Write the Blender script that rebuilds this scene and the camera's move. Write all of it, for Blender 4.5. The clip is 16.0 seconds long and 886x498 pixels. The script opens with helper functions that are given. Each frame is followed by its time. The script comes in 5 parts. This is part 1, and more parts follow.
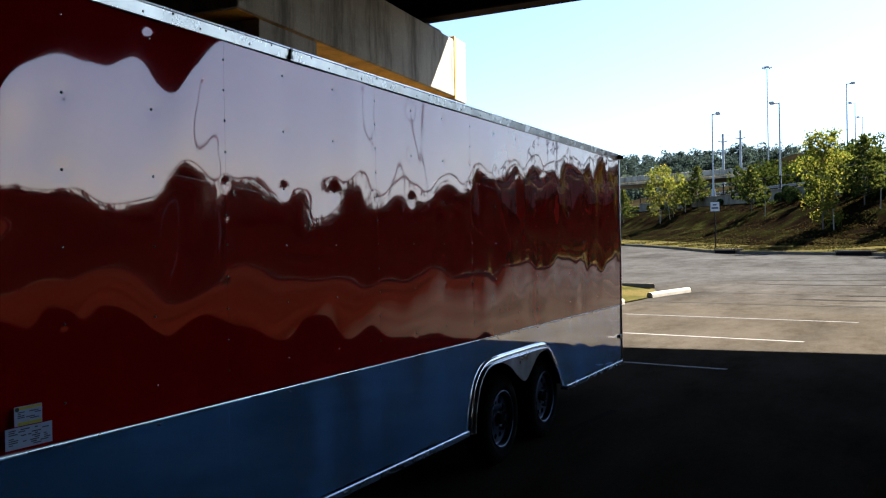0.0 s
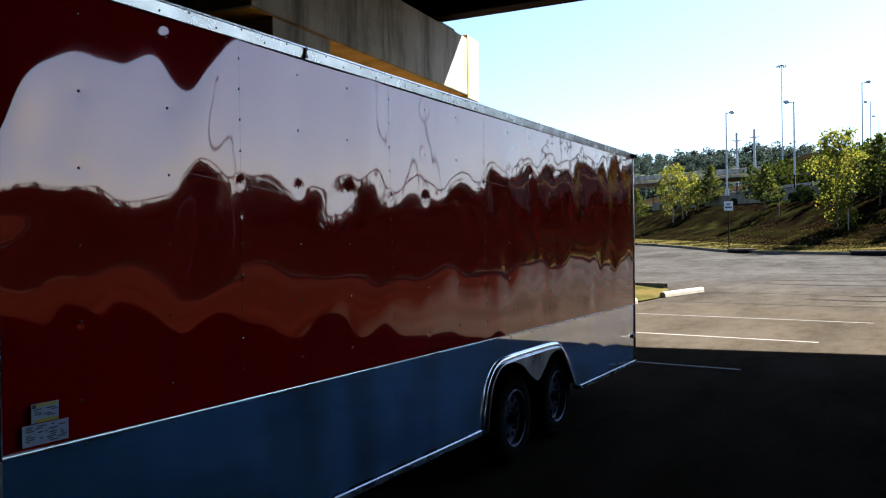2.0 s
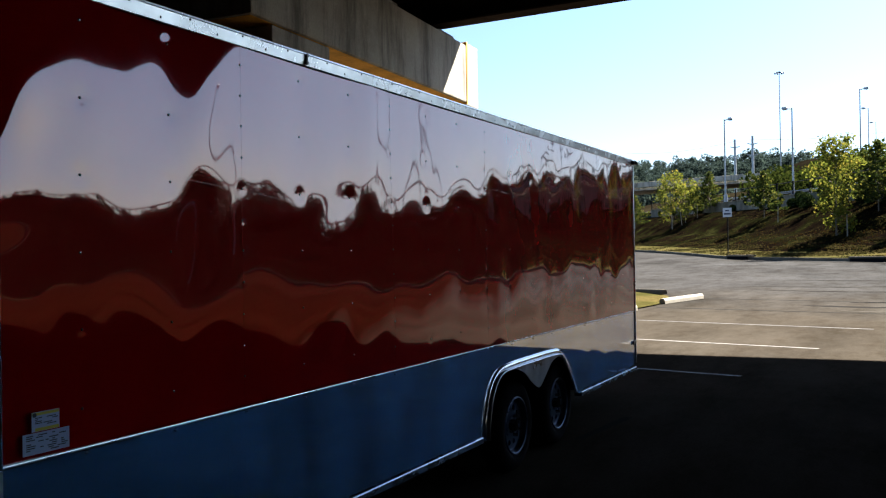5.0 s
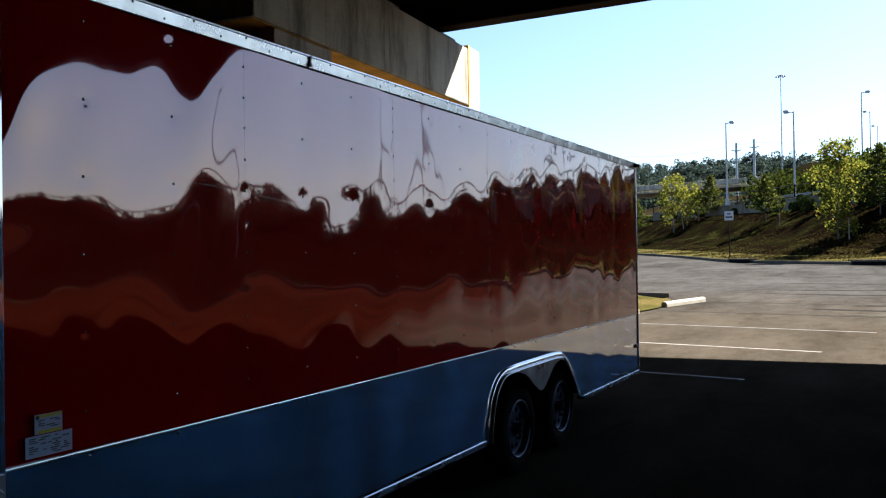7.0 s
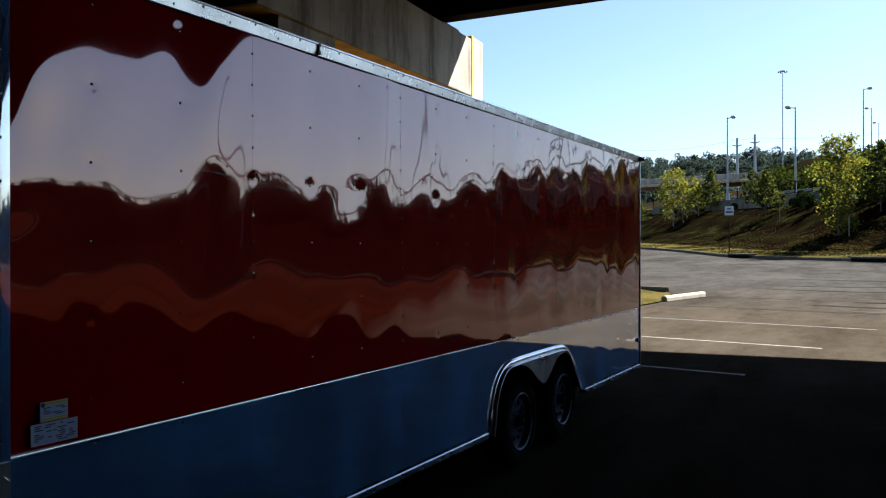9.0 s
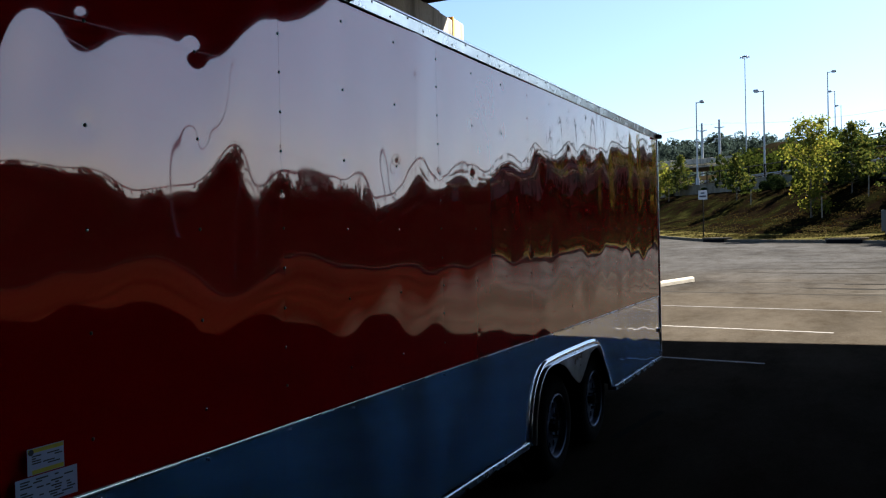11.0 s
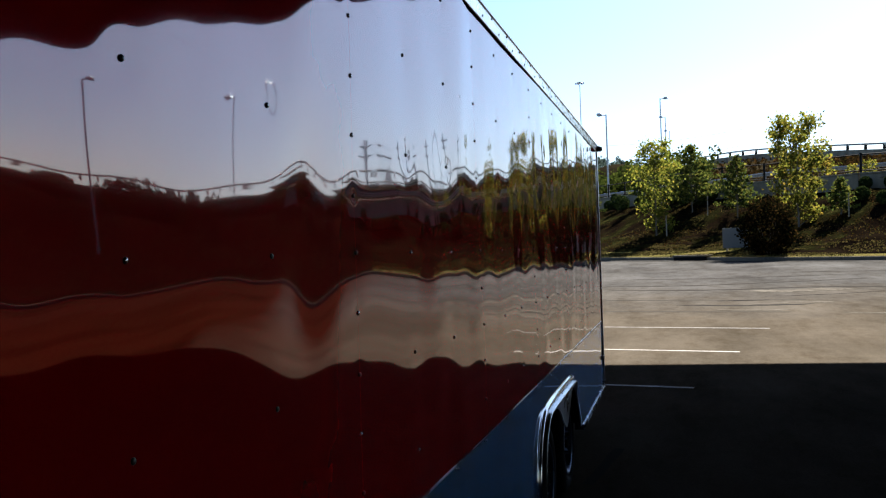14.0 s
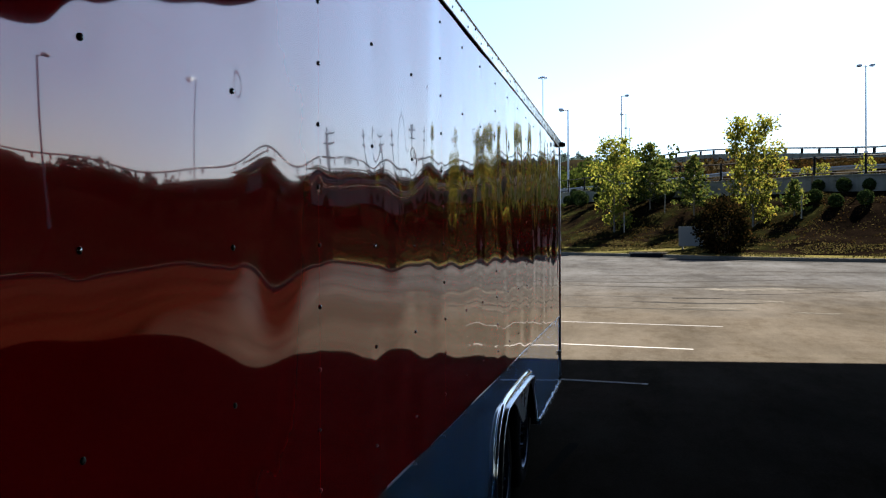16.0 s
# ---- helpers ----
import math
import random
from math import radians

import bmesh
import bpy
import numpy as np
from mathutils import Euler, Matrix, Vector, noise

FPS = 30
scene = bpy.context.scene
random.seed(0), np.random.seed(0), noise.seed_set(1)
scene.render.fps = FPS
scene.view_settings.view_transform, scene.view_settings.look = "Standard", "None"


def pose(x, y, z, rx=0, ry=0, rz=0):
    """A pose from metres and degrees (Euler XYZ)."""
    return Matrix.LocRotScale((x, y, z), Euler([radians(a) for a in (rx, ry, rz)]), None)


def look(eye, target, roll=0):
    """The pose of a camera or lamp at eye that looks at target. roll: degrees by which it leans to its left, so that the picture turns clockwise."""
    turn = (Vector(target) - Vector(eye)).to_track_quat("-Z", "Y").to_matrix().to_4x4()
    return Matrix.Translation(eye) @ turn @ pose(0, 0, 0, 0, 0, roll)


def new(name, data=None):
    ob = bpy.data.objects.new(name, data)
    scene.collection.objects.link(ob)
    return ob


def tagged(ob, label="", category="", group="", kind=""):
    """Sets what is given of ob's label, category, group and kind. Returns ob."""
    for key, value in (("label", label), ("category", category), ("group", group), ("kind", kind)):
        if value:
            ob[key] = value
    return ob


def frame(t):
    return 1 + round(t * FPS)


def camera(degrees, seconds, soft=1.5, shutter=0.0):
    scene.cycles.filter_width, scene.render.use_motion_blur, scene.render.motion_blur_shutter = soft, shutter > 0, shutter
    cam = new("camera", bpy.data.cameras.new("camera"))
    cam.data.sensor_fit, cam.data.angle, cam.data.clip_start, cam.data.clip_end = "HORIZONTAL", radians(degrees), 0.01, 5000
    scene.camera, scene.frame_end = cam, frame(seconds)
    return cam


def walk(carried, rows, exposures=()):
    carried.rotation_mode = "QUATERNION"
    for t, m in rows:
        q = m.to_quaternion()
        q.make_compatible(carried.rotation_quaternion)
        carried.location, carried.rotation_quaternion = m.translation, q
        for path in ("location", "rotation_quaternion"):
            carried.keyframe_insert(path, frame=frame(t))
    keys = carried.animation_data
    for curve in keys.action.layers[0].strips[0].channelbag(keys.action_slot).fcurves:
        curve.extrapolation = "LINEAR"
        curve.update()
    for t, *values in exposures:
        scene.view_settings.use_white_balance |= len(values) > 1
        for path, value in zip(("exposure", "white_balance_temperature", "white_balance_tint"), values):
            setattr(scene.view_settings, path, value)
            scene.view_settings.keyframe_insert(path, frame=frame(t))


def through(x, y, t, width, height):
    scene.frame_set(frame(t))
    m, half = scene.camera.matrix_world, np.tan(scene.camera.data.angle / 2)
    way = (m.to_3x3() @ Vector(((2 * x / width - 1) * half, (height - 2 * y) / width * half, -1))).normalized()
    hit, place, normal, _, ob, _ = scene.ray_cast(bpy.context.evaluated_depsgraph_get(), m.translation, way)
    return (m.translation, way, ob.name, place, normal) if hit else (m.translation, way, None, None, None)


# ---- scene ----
cam = camera(54.3, 16.0, soft=1.2)

PATH = [
    (0, (2.461, -2.018, 1.698), (1.555, -0.236, 1.694), -1.0),
    (0.5, (2.459, -2.01, 1.695), (1.519, -0.244, 1.689), -0.7),
    (1, (2.451, -2.022, 1.696), (1.528, -0.248, 1.699), -0.5),
    (1.5, (2.46, -2.028, 1.716), (1.533, -0.256, 1.714), -0.4),
    (2, (2.451, -2.02, 1.701), (1.52, -0.25, 1.694), -0.8),
    (2.5, (2.441, -2.017, 1.701), (1.51, -0.247, 1.699), -0.8),
    (3, (2.439, -2.017, 1.701), (1.504, -0.249, 1.706), -0.9),
    (3.5, (2.439, -2.017, 1.701), (1.516, -0.243, 1.71), -0.9),
    (4, (2.436, -2.015, 1.697), (1.51, -0.242, 1.706), -1.1),
    (6.5, (2.431, -2.015, 1.702), (1.498, -0.246, 1.715), -0.6),
    (7, (2.419, -2.01, 1.695), (1.488, -0.24, 1.712), -0.9),
    (7.5, (2.429, -2.017, 1.703), (1.497, -0.248, 1.717), -0.7),
    (8, (2.419, -1.997, 1.696), (1.49, -0.226, 1.709), -0.7),
    (8.5, (2.414, -2.01, 1.693), (1.485, -0.239, 1.706), -0.6),
    (9, (2.372, -2.004, 1.698), (1.443, -0.233, 1.694), -0.1),
    (9.2, (2.34, -1.992, 1.691), (1.429, -0.211, 1.69), -0.4),
    (11.3, (1.613, -1.499, 1.68), (0.774, 0.316, 1.638), -1.8),
    (11.5, (1.532, -1.453, 1.68), (0.74, 0.383, 1.615), -1.7),
    (12, (1.307, -1.286, 1.645), (0.447, 0.519, 1.636), -2.5),
    (12.5, (1.129, -1.126, 1.683), (0.278, 0.683, 1.649), -1.5),
    (13, (0.899, -1.058, 1.675), (0.152, 0.797, 1.669), -1.4),
    (13.5, (0.727, -1.016, 1.7), (0.169, 0.905, 1.675), -2.6),
    (14, (0.685, -0.971, 1.716), (0.16, 0.959, 1.726), -1.9),
    (14.5, (0.669, -0.955, 1.714), (0.144, 0.975, 1.716), -1.6),
    (15, (0.664, -0.941, 1.712), (0.14, 0.989, 1.713), -1.4),
    (15.5, (0.66, -0.947, 1.717), (0.139, 0.985, 1.716), -1.2),
    (16, (0.662, -0.942, 1.727), (0.229, 1.011, 1.713), -0.3),
]
walk(cam, [(t, look(eye, target, roll)) for t, eye, target, roll in PATH],
     [(0.0, 3.14, 6150, 10), (3.0, 3.14, 6150, 10), (6.5, 2.94, 6150, 10), (8.5, 2.84, 6150, 10), (9.0, 2.66, 6150, 10), (12.0, 2.79, 6200, 10), (13.5, 2.89, 6200, 10), (14.5, 2.99, 6200, 10), (16.0, 3.04, 6200, 10)])

# ---- world, sun ----
SUN_AZ, SUN_EL = radians(30), radians(45.0)      # to the right of +y, above the horizon
SUN_DIR = Vector((math.sin(SUN_AZ) * math.cos(SUN_EL), math.cos(SUN_AZ) * math.cos(SUN_EL), math.sin(SUN_EL)))
world = bpy.data.worlds.new("sky")
scene.world = world
world.use_nodes = True
wn = world.node_tree.nodes
sky = wn.new("ShaderNodeTexSky")
sky.sky_type, sky.sun_disc = "NISHITA", False
sky.sun_elevation, sky.sun_rotation = SUN_EL, SUN_AZ
sky.air_density, sky.dust_density, sky.ozone_density = 1.0, 0.8, 4.0
wn["Background"].inputs["Strength"].default_value = 0.031
world.node_tree.links.new(sky.outputs["Color"], wn["Background"].inputs["Color"])
sun_data = bpy.data.lights.new("sun", "SUN")
sun_data.energy, sun_data.angle, sun_data.color = 5.0, radians(0.55), (1.0, 0.9, 0.77)
sun = new("sun", sun_data)
sun.matrix_world = look(SUN_DIR * 60, (0, 0, 0))


# ---- materials ----
def material(name, color, rough=0.6, metal=0.0, **extra):
    m = bpy.data.materials.new(name)
    m.use_nodes = True
    b = m.node_tree.nodes["Principled BSDF"]
    b.inputs["Base Color"].default_value = (*color, 1)
    b.inputs["Roughness"].default_value = rough
    b.inputs["Metallic"].default_value = metal
    for key, value in extra.items():
        b.inputs[key.replace("_", " ")].default_value = value
    return m


def texcoord(m, scale=(1, 1, 1), out="Object"):
    n, l = m.node_tree.nodes, m.node_tree.links
    if out == "World":
        src = n.new("ShaderNodeNewGeometry").outputs["Position"]
    else:
        src = n.new("ShaderNodeTexCoord").outputs[out]
    mp = n.new("ShaderNodeMapping")
    mp.inputs["Scale"].default_value = scale
    l.new(src, mp.inputs["Vector"])
    return mp.outputs["Vector"]


def noise_tex(m, vec, scale, detail=4.0, rough=0.55):
    t = m.node_tree.nodes.new("ShaderNodeTexNoise")
    t.inputs["Scale"].default_value, t.inputs["Detail"].default_value, t.inputs["Roughness"].default_value = scale, detail, rough
    m.node_tree.links.new(vec, t.inputs["Vector"])
    return t.outputs["Fac"]


def ramp(m, fac, stops):
    r = m.node_tree.nodes.new("ShaderNodeValToRGB")
    e = r.color_ramp.elements
    while len(e) < len(stops):
        e.new(0.5)
    for el, (p, c) in zip(e, stops):
        el.position = p
        el.color = (*c, 1) if not isinstance(c, float) else (c, c, c, 1)
    m.node_tree.links.new(fac, r.inputs["Fac"])
    return r.outputs["Color"]


def mixcol(m, a, b, fac, mode="MIX"):
    x = m.node_tree.nodes.new("ShaderNodeMix")
    x.data_type, x.blend_type = "RGBA", mode
    for socket, v in ((x.inputs[6], a), (x.inputs[7], b), (x.inputs[0], fac)):
        if isinstance(v, (int, float)):
            socket.default_value = v
        elif isinstance(v, tuple):
            socket.default_value = (*v, 1)
        else:
            m.node_tree.links.new(v, socket)
    return x.outputs[2]


def setin(m, name, out):
    m.node_tree.links.new(out, m.node_tree.nodes["Principled BSDF"].inputs[name])


def bump(m, height, strength=0.3, distance=0.01):
    b = m.node_tree.nodes.new("ShaderNodeBump")
    b.inputs["Strength"].default_value, b.inputs["Distance"].default_value = strength, distance
    m.node_tree.links.new(height, b.inputs["Height"])
    setin(m, "Normal", b.outputs["Normal"])


def randomised(m, stops, source="Object"):
    n = m.node_tree.nodes
    if source == "Object":
        fac = n.new("ShaderNodeObjectInfo").outputs["Random"]
    else:
        fac = n.new("ShaderNodeNewGeometry").outputs["Random Per Island"]
    return ramp(m, fac, stops)


def mat_asphalt(name="asphalt"):
    m = material(name, (0.05, 0.045, 0.04), 0.9, Specular_IOR_Level=0.0)
    v = texcoord(m, out="World")
    big = ramp(m, noise_tex(m, v, 0.16, 5, 0.6), [(0.3, (0.0295, 0.0268, 0.0228)), (0.55, (0.0415, 0.0382, 0.0335)), (0.75, (0.053, 0.0505, 0.0455))])
    patch = ramp(m, noise_tex(m, texcoord(m, (1.0, 0.45, 1.0), "World"), 0.5, 7, 0.7), [(0.34, 0.66), (0.5, 1.0), (0.68, 1.22)])
    fine = ramp(m, noise_tex(m, v, 55, 3, 0.7), [(0.3, 0.7), (0.7, 1.22)])
    c = mixcol(m, big, patch, 1.0, "MULTIPLY")
    c = mixcol(m, c, fine, 0.7, "MULTIPLY")
    n = m.node_tree.nodes
    vo = n.new("ShaderNodeTexVoronoi")
    vo.feature = "DISTANCE_TO_EDGE"
    vo.inputs["Scale"].default_value = 0.16
    warp = mixcol(m, v, noise_col(m, v, 0.8), 0.35, "ADD")
    m.node_tree.links.new(warp, vo.inputs["Vector"])
    crack = ramp(m, vo.outputs["Distance"], [(0.0, 0.6), (0.003, 1.0)])
    c = mixcol(m, c, crack, 0.15, "MULTIPLY")
    stain = ramp(m, noise_tex(m, texcoord(m, (1.3, 0.5, 1.0), "World"), 1.7, 8, 0.75), [(0.33, (0.5, 0.44, 0.36)), (0.47, (0.92, 0.9, 0.86)), (0.56, (1.05, 1.05, 1.05)), (0.7, (1.3, 1.28, 1.22))])
    c = mixcol(m, c, stain, 0.55, "MULTIPLY")
    tracks = ramp(m, noise_tex(m, texcoord(m, (0.07, 1.3, 1.0), "World"), 1.6, 5, 0.7), [(0.3, 0.8), (0.5, 1.0), (0.7, 1.14)])
    c = mixcol(m, c, tracks, 0.18, "MULTIPLY")
    # older brown paving in the bays, newer grey paving on the lane beyond
    sep = n.new("ShaderNodeSeparateXYZ")
    m.node_tree.links.new(v, sep.inputs["Vector"])
    edge = n.new("ShaderNodeMath")
    edge.operation = "MULTIPLY_ADD"
    m.node_tree.links.new(noise_tex(m, v, 0.35, 5, 0.6), edge.inputs[0])
    edge.inputs[1].default_value = 9.0
    m.node_tree.links.new(sep.outputs["Y"], edge.inputs[2])
    span = n.new("ShaderNodeMapRange")
    span.inputs["From Min"].default_value, span.inputs["From Max"].default_value = 20.0, 30.0
    m.node_tree.links.new(edge.outputs[0], span.inputs["Value"])
    c = mixcol(m, c, ramp(m, span.outputs["Result"], [(0.0, (1.05, 1.0, 0.92)), (1.0, (0.93, 1.0, 1.12))]), 1.0, "MULTIPLY")
    # unseen ground past the sight line fades to dark red-brown for the panels' reflections
    past_sight = n.new("ShaderNodeMath")
    past_sight.operation = "MULTIPLY_ADD"
    m.node_tree.links.new(sep.outputs["Y"], past_sight.inputs[0])
    past_sight.inputs[1].default_value = -0.27
    m.node_tree.links.new(sep.outputs["X"], past_sight.inputs[2])
    reflection_tint = n.new("ShaderNodeMapRange")
    reflection_tint.inputs["From Min"].default_value, reflection_tint.inputs["From Max"].default_value = 0.9, 4.5
    m.node_tree.links.new(past_sight.outputs[0], reflection_tint.inputs["Value"])
    c = mixcol(m, c, ramp(m, reflection_tint.outputs["Result"], [(0.0, (1.0, 1.0, 1.0)), (1.0, (0.46, 0.15, 0.095))]), 1.0, "MULTIPLY")
    setin(m, "Base Color", c)
    bump(m, noise_tex(m, v, 90, 3, 0.7), 0.5, 0.006)
    return m


def noise_col(m, vec, scale):
    t = m.node_tree.nodes.new("ShaderNodeTexNoise")
    t.inputs["Scale"].default_value = scale
    m.node_tree.links.new(vec, t.inputs["Vector"])
    return t.outputs["Color"]


def mat_ground(name, stops, scale=0.35, fine=14.0):
    m = material(name, stops[0][1], 0.95, Specular_IOR_Level=0.0)
    v = texcoord(m, out="World")
    a = ramp(m, noise_tex(m, v, scale, 6, 0.6), stops)
    f = ramp(m, noise_tex(m, v, fine, 4, 0.7), [(0.3, 0.55), (0.72, 1.3)])
    setin(m, "Base Color", mixcol(m, a, f, 0.8, "MULTIPLY"))
    bump(m, noise_tex(m, v, fine, 4, 0.7), 0.9, 0.06)
    return m


def mat_concrete(name, tint, streak=0.6, rough=0.85):
    m = material(name, tint, rough, Specular_IOR_Level=0.0 if tint[0] < 0.3 else 0.3)
    v = texcoord(m, out="World")
    d, t, l = tuple(c * 0.62 for c in tint), tint, tuple(min(1, c * 1.2) for c in tint)
    base = ramp(m, noise_tex(m, v, 0.9, 6, 0.6), [(0.3, d), (0.5, t), (0.72, l)])
    drip = ramp(m, noise_tex(m, texcoord(m, (1.5, 1.5, 0.22), "World"), 1.0, 7, 0.72), [(0.36, 0.3), (0.52, 1.0), (0.75, 1.08)])
    pores = ramp(m, noise_tex(m, v, 26, 4, 0.7), [(0.3, 0.8), (0.7, 1.12)])
    c = mixcol(m, base, drip, streak, "MULTIPLY")
    setin(m, "Base Color", mixcol(m, c, pores, 0.7, "MULTIPLY"))
    bump(m, noise_tex(m, v, 30, 4, 0.7), 0.35, 0.01)
    return m


def mat_leaf(name, stops, rough=0.5, through=0.35):
    m = material(name, stops[0][1], rough, Specular_IOR_Level=0.0)
    c = randomised(m, stops, "Island")
    setin(m, "Base Color", c)
    n, l = m.node_tree.nodes, m.node_tree.links
    tr = n.new("ShaderNodeBsdfTranslucent")
    l.new(c, tr.inputs["Color"])
    mx = n.new("ShaderNodeMixShader")
    mx.inputs[0].default_value = through
    l.new(n["Principled BSDF"].outputs[0], mx.inputs[1])
    l.new(tr.outputs[0], mx.inputs[2])
    l.new(mx.outputs[0], n["Material Output"].inputs["Surface"])
    return m


def mat_red_paint():
    m = material("red_paint", (0.16, 0.002, 0.006), 0.06, 0.0)
    b = m.node_tree.nodes["Principled BSDF"]
    b.inputs["IOR"].default_value = 1.5
    b.inputs["Specular IOR Level"].default_value = 0.15
    b.inputs["Coat Weight"].default_value = 0.56
    b.inputs["Coat Roughness"].default_value = 0.012
    b.inputs["Coat IOR"].default_value = 2.5
    v = texcoord(m, out="World")
    setin(m, "Base Color", ramp(m, noise_tex(m, v, 3.0, 4, 0.6), [(0.3, (0.275, 0.0006, 0.0028)), (0.7, (0.32, 0.0008, 0.0034))]))
    # hairline scratches and hand-wiped dust break up the gloss
    dust = ramp(m, noise_tex(m, texcoord(m, (1, 3.0, 0.7), "World"), 2.2, 6, 0.65), [(0.35, 0.008), (0.8, 0.04)])
    n, l = m.node_tree.nodes, m.node_tree.links
    sep = n.new("ShaderNodeSeparateXYZ")
    l.new(n.new("ShaderNodeNewGeometry").outputs["Position"], sep.inputs["Vector"])
    wob = noise_tex(m, v, 1.1, 3, 0.5)

    def calc(op, a, b=0.0):
        c = n.new("ShaderNodeMath")
        c.operation = op
        for socket, val in zip(c.inputs, (a, b)):
            if isinstance(val, (int, float)):
                socket.default_value = val
            else:
                l.new(val, socket)
        return c.outputs[0]
    marks = None
    # long hairline scratches: height at the front, fall along the side, where each starts and ends
    for z0, fall, y0, y1 in ((2.241, 0.011, -0.1, 0.85), (2.176, -0.27, -0.1, 0.22), (2.47, -0.17, 0.9, 2.05), (2.05, -0.09, 0.1, 1.1), (2.4, -0.08, 2.4, 4.2)):
        line = calc("ADD", calc("MULTIPLY", sep.outputs["Y"], fall), calc("ADD", calc("MULTIPLY", wob, 0.03), z0 - 0.015))
        near = calc("LESS_THAN", calc("ABSOLUTE", calc("SUBTRACT", sep.outputs["Z"], line)), 0.0009)
        near = calc("MULTIPLY", near, calc("MULTIPLY", calc("GREATER_THAN", sep.outputs["Y"], y0), calc("LESS_THAN", sep.outputs["Y"], y1)))
        marks = near if marks is None else calc("MAXIMUM", marks, near)
    l.new(calc("MAXIMUM", dust, calc("MULTIPLY", marks, 0.2)), n["Principled BSDF"].inputs["Coat Roughness"])
    # red metal flake under the clear coat
    flake = n.new("ShaderNodeBsdfPrincipled")
    flake.inputs["Base Color"].default_value = (0.8, 0.012, 0.008, 1)
    flake.inputs["Metallic"].default_value, flake.inputs["Roughness"].default_value = 1.0, 0.05
    mx = n.new("ShaderNodeMixShader")
    mx.inputs[0].default_value = 0.045
    l.new(n["Principled BSDF"].outputs[0], mx.inputs[1])
    l.new(flake.outputs[0], mx.inputs[2])
    l.new(mx.outputs[0], n["Material Output"].inputs["Surface"])
    return m


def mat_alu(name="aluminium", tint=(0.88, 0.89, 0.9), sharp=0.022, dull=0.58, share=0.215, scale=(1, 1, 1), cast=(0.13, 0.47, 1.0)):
    m = material(name, tint, sharp, 1.0)
    n, l = m.node_tree.nodes, m.node_tree.links
    v = texcoord(m, scale, "World")
    cloud = noise_tex(m, v, 2.4, 6, 0.65)
    col = ramp(m, cloud, [(0.3, tuple(c * 0.72 for c in tint)), (0.7, tint)])
    setin(m, "Base Color", col)
    setin(m, "Roughness", ramp(m, noise_tex(m, v, 5.0, 5, 0.6), [(0.3, sharp), (0.75, sharp * 2.2)]))
    # dull layer: a blue cast puts the sky's reflection into the metal's colour
    b2 = n.new("ShaderNodeBsdfPrincipled")
    b2.inputs["Metallic"].default_value, b2.inputs["Roughness"].default_value = 1.0, dull
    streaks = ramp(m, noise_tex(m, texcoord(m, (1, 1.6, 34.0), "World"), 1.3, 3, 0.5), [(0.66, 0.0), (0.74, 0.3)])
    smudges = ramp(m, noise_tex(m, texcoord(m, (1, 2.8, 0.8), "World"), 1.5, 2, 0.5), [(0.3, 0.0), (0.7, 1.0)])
    sheen_tint = mixcol(m, tuple(c * 0.4 for c in cast), cast, smudges)
    l.new(mixcol(m, sheen_tint, (0.5, 0.6, 0.7), streaks), b2.inputs["Base Color"])
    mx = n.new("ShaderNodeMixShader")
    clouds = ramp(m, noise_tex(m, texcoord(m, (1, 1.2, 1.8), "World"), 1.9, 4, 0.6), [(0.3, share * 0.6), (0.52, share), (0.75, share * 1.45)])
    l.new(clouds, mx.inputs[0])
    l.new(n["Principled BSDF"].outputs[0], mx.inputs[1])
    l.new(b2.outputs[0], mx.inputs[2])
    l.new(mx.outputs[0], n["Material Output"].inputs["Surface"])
    return m


ASPHALT = mat_asphalt()
RED = mat_red_paint()
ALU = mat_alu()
TRIM = mat_alu("rail_aluminium", (0.7, 0.72, 0.74), 0.12, 0.5, 0.4, cast=(0.6, 0.66, 0.74))
FLARE = mat_alu("fender_aluminium", (0.56, 0.58, 0.61), 0.09, 0.45, 0.42, cast=(0.5, 0.58, 0.66))
TREAD = mat_alu("tread_plate", (0.7, 0.72, 0.75), 0.1, 0.35, 0.4, cast=(0.5, 0.56, 0.62))
CONCRETE = mat_concrete("pier_concrete", (0.37, 0.335, 0.27), 0.85)
KERBMAT = mat_concrete("kerb_concrete", (0.10, 0.09, 0.072), 0.25)
STOPMAT = mat_concrete("wheel_stop_paint", (0.30, 0.275, 0.22), 0.3)
WALLMAT = mat_concrete("wall_concrete", (0.17, 0.154, 0.12), 0.4)
SOFFIT = mat_concrete("ochre_concrete", (0.75, 0.37, 0.045), 0.4)
WHITE_RAIL = mat_alu("roof_rail_finish", (0.95, 0.96, 0.97), 0.16, 0.4, 0.4, cast=(0.95, 0.96, 0.97))
STEEL = mat_concrete("girder_paint", (0.035, 0.026, 0.022), 0.5, 0.6)
GRASS = mat_ground("verge_grass", [(0.3, (0.026, 0.027, 0.0075)), (0.5, (0.054, 0.048, 0.016)), (0.72, (0.082, 0.062, 0.024))], 0.5, 9)
# near-black and pale stops paint patchy tree shade and sun onto the bank
BANK = mat_ground("dappled_bank_mulch", [(0.36, (0.0014, 0.0011, 0.0008)), (0.46, (0.005, 0.0034, 0.0021)), (0.55, (0.0048, 0.0048, 0.0017)), (0.63, (0.009, 0.0095, 0.0032)), (0.73, (0.028, 0.027, 0.008))], 0.55, 7)
# shaded copy of the bank: its shade is put into near-black colours
MULCH_SHADE = mat_ground("shade_coloured_mulch", [(0.34, (0.0012, 0.0009, 0.0007)), (0.5, (0.003, 0.002, 0.0014)), (0.72, (0.006, 0.0042, 0.0025))], 0.55, 7)
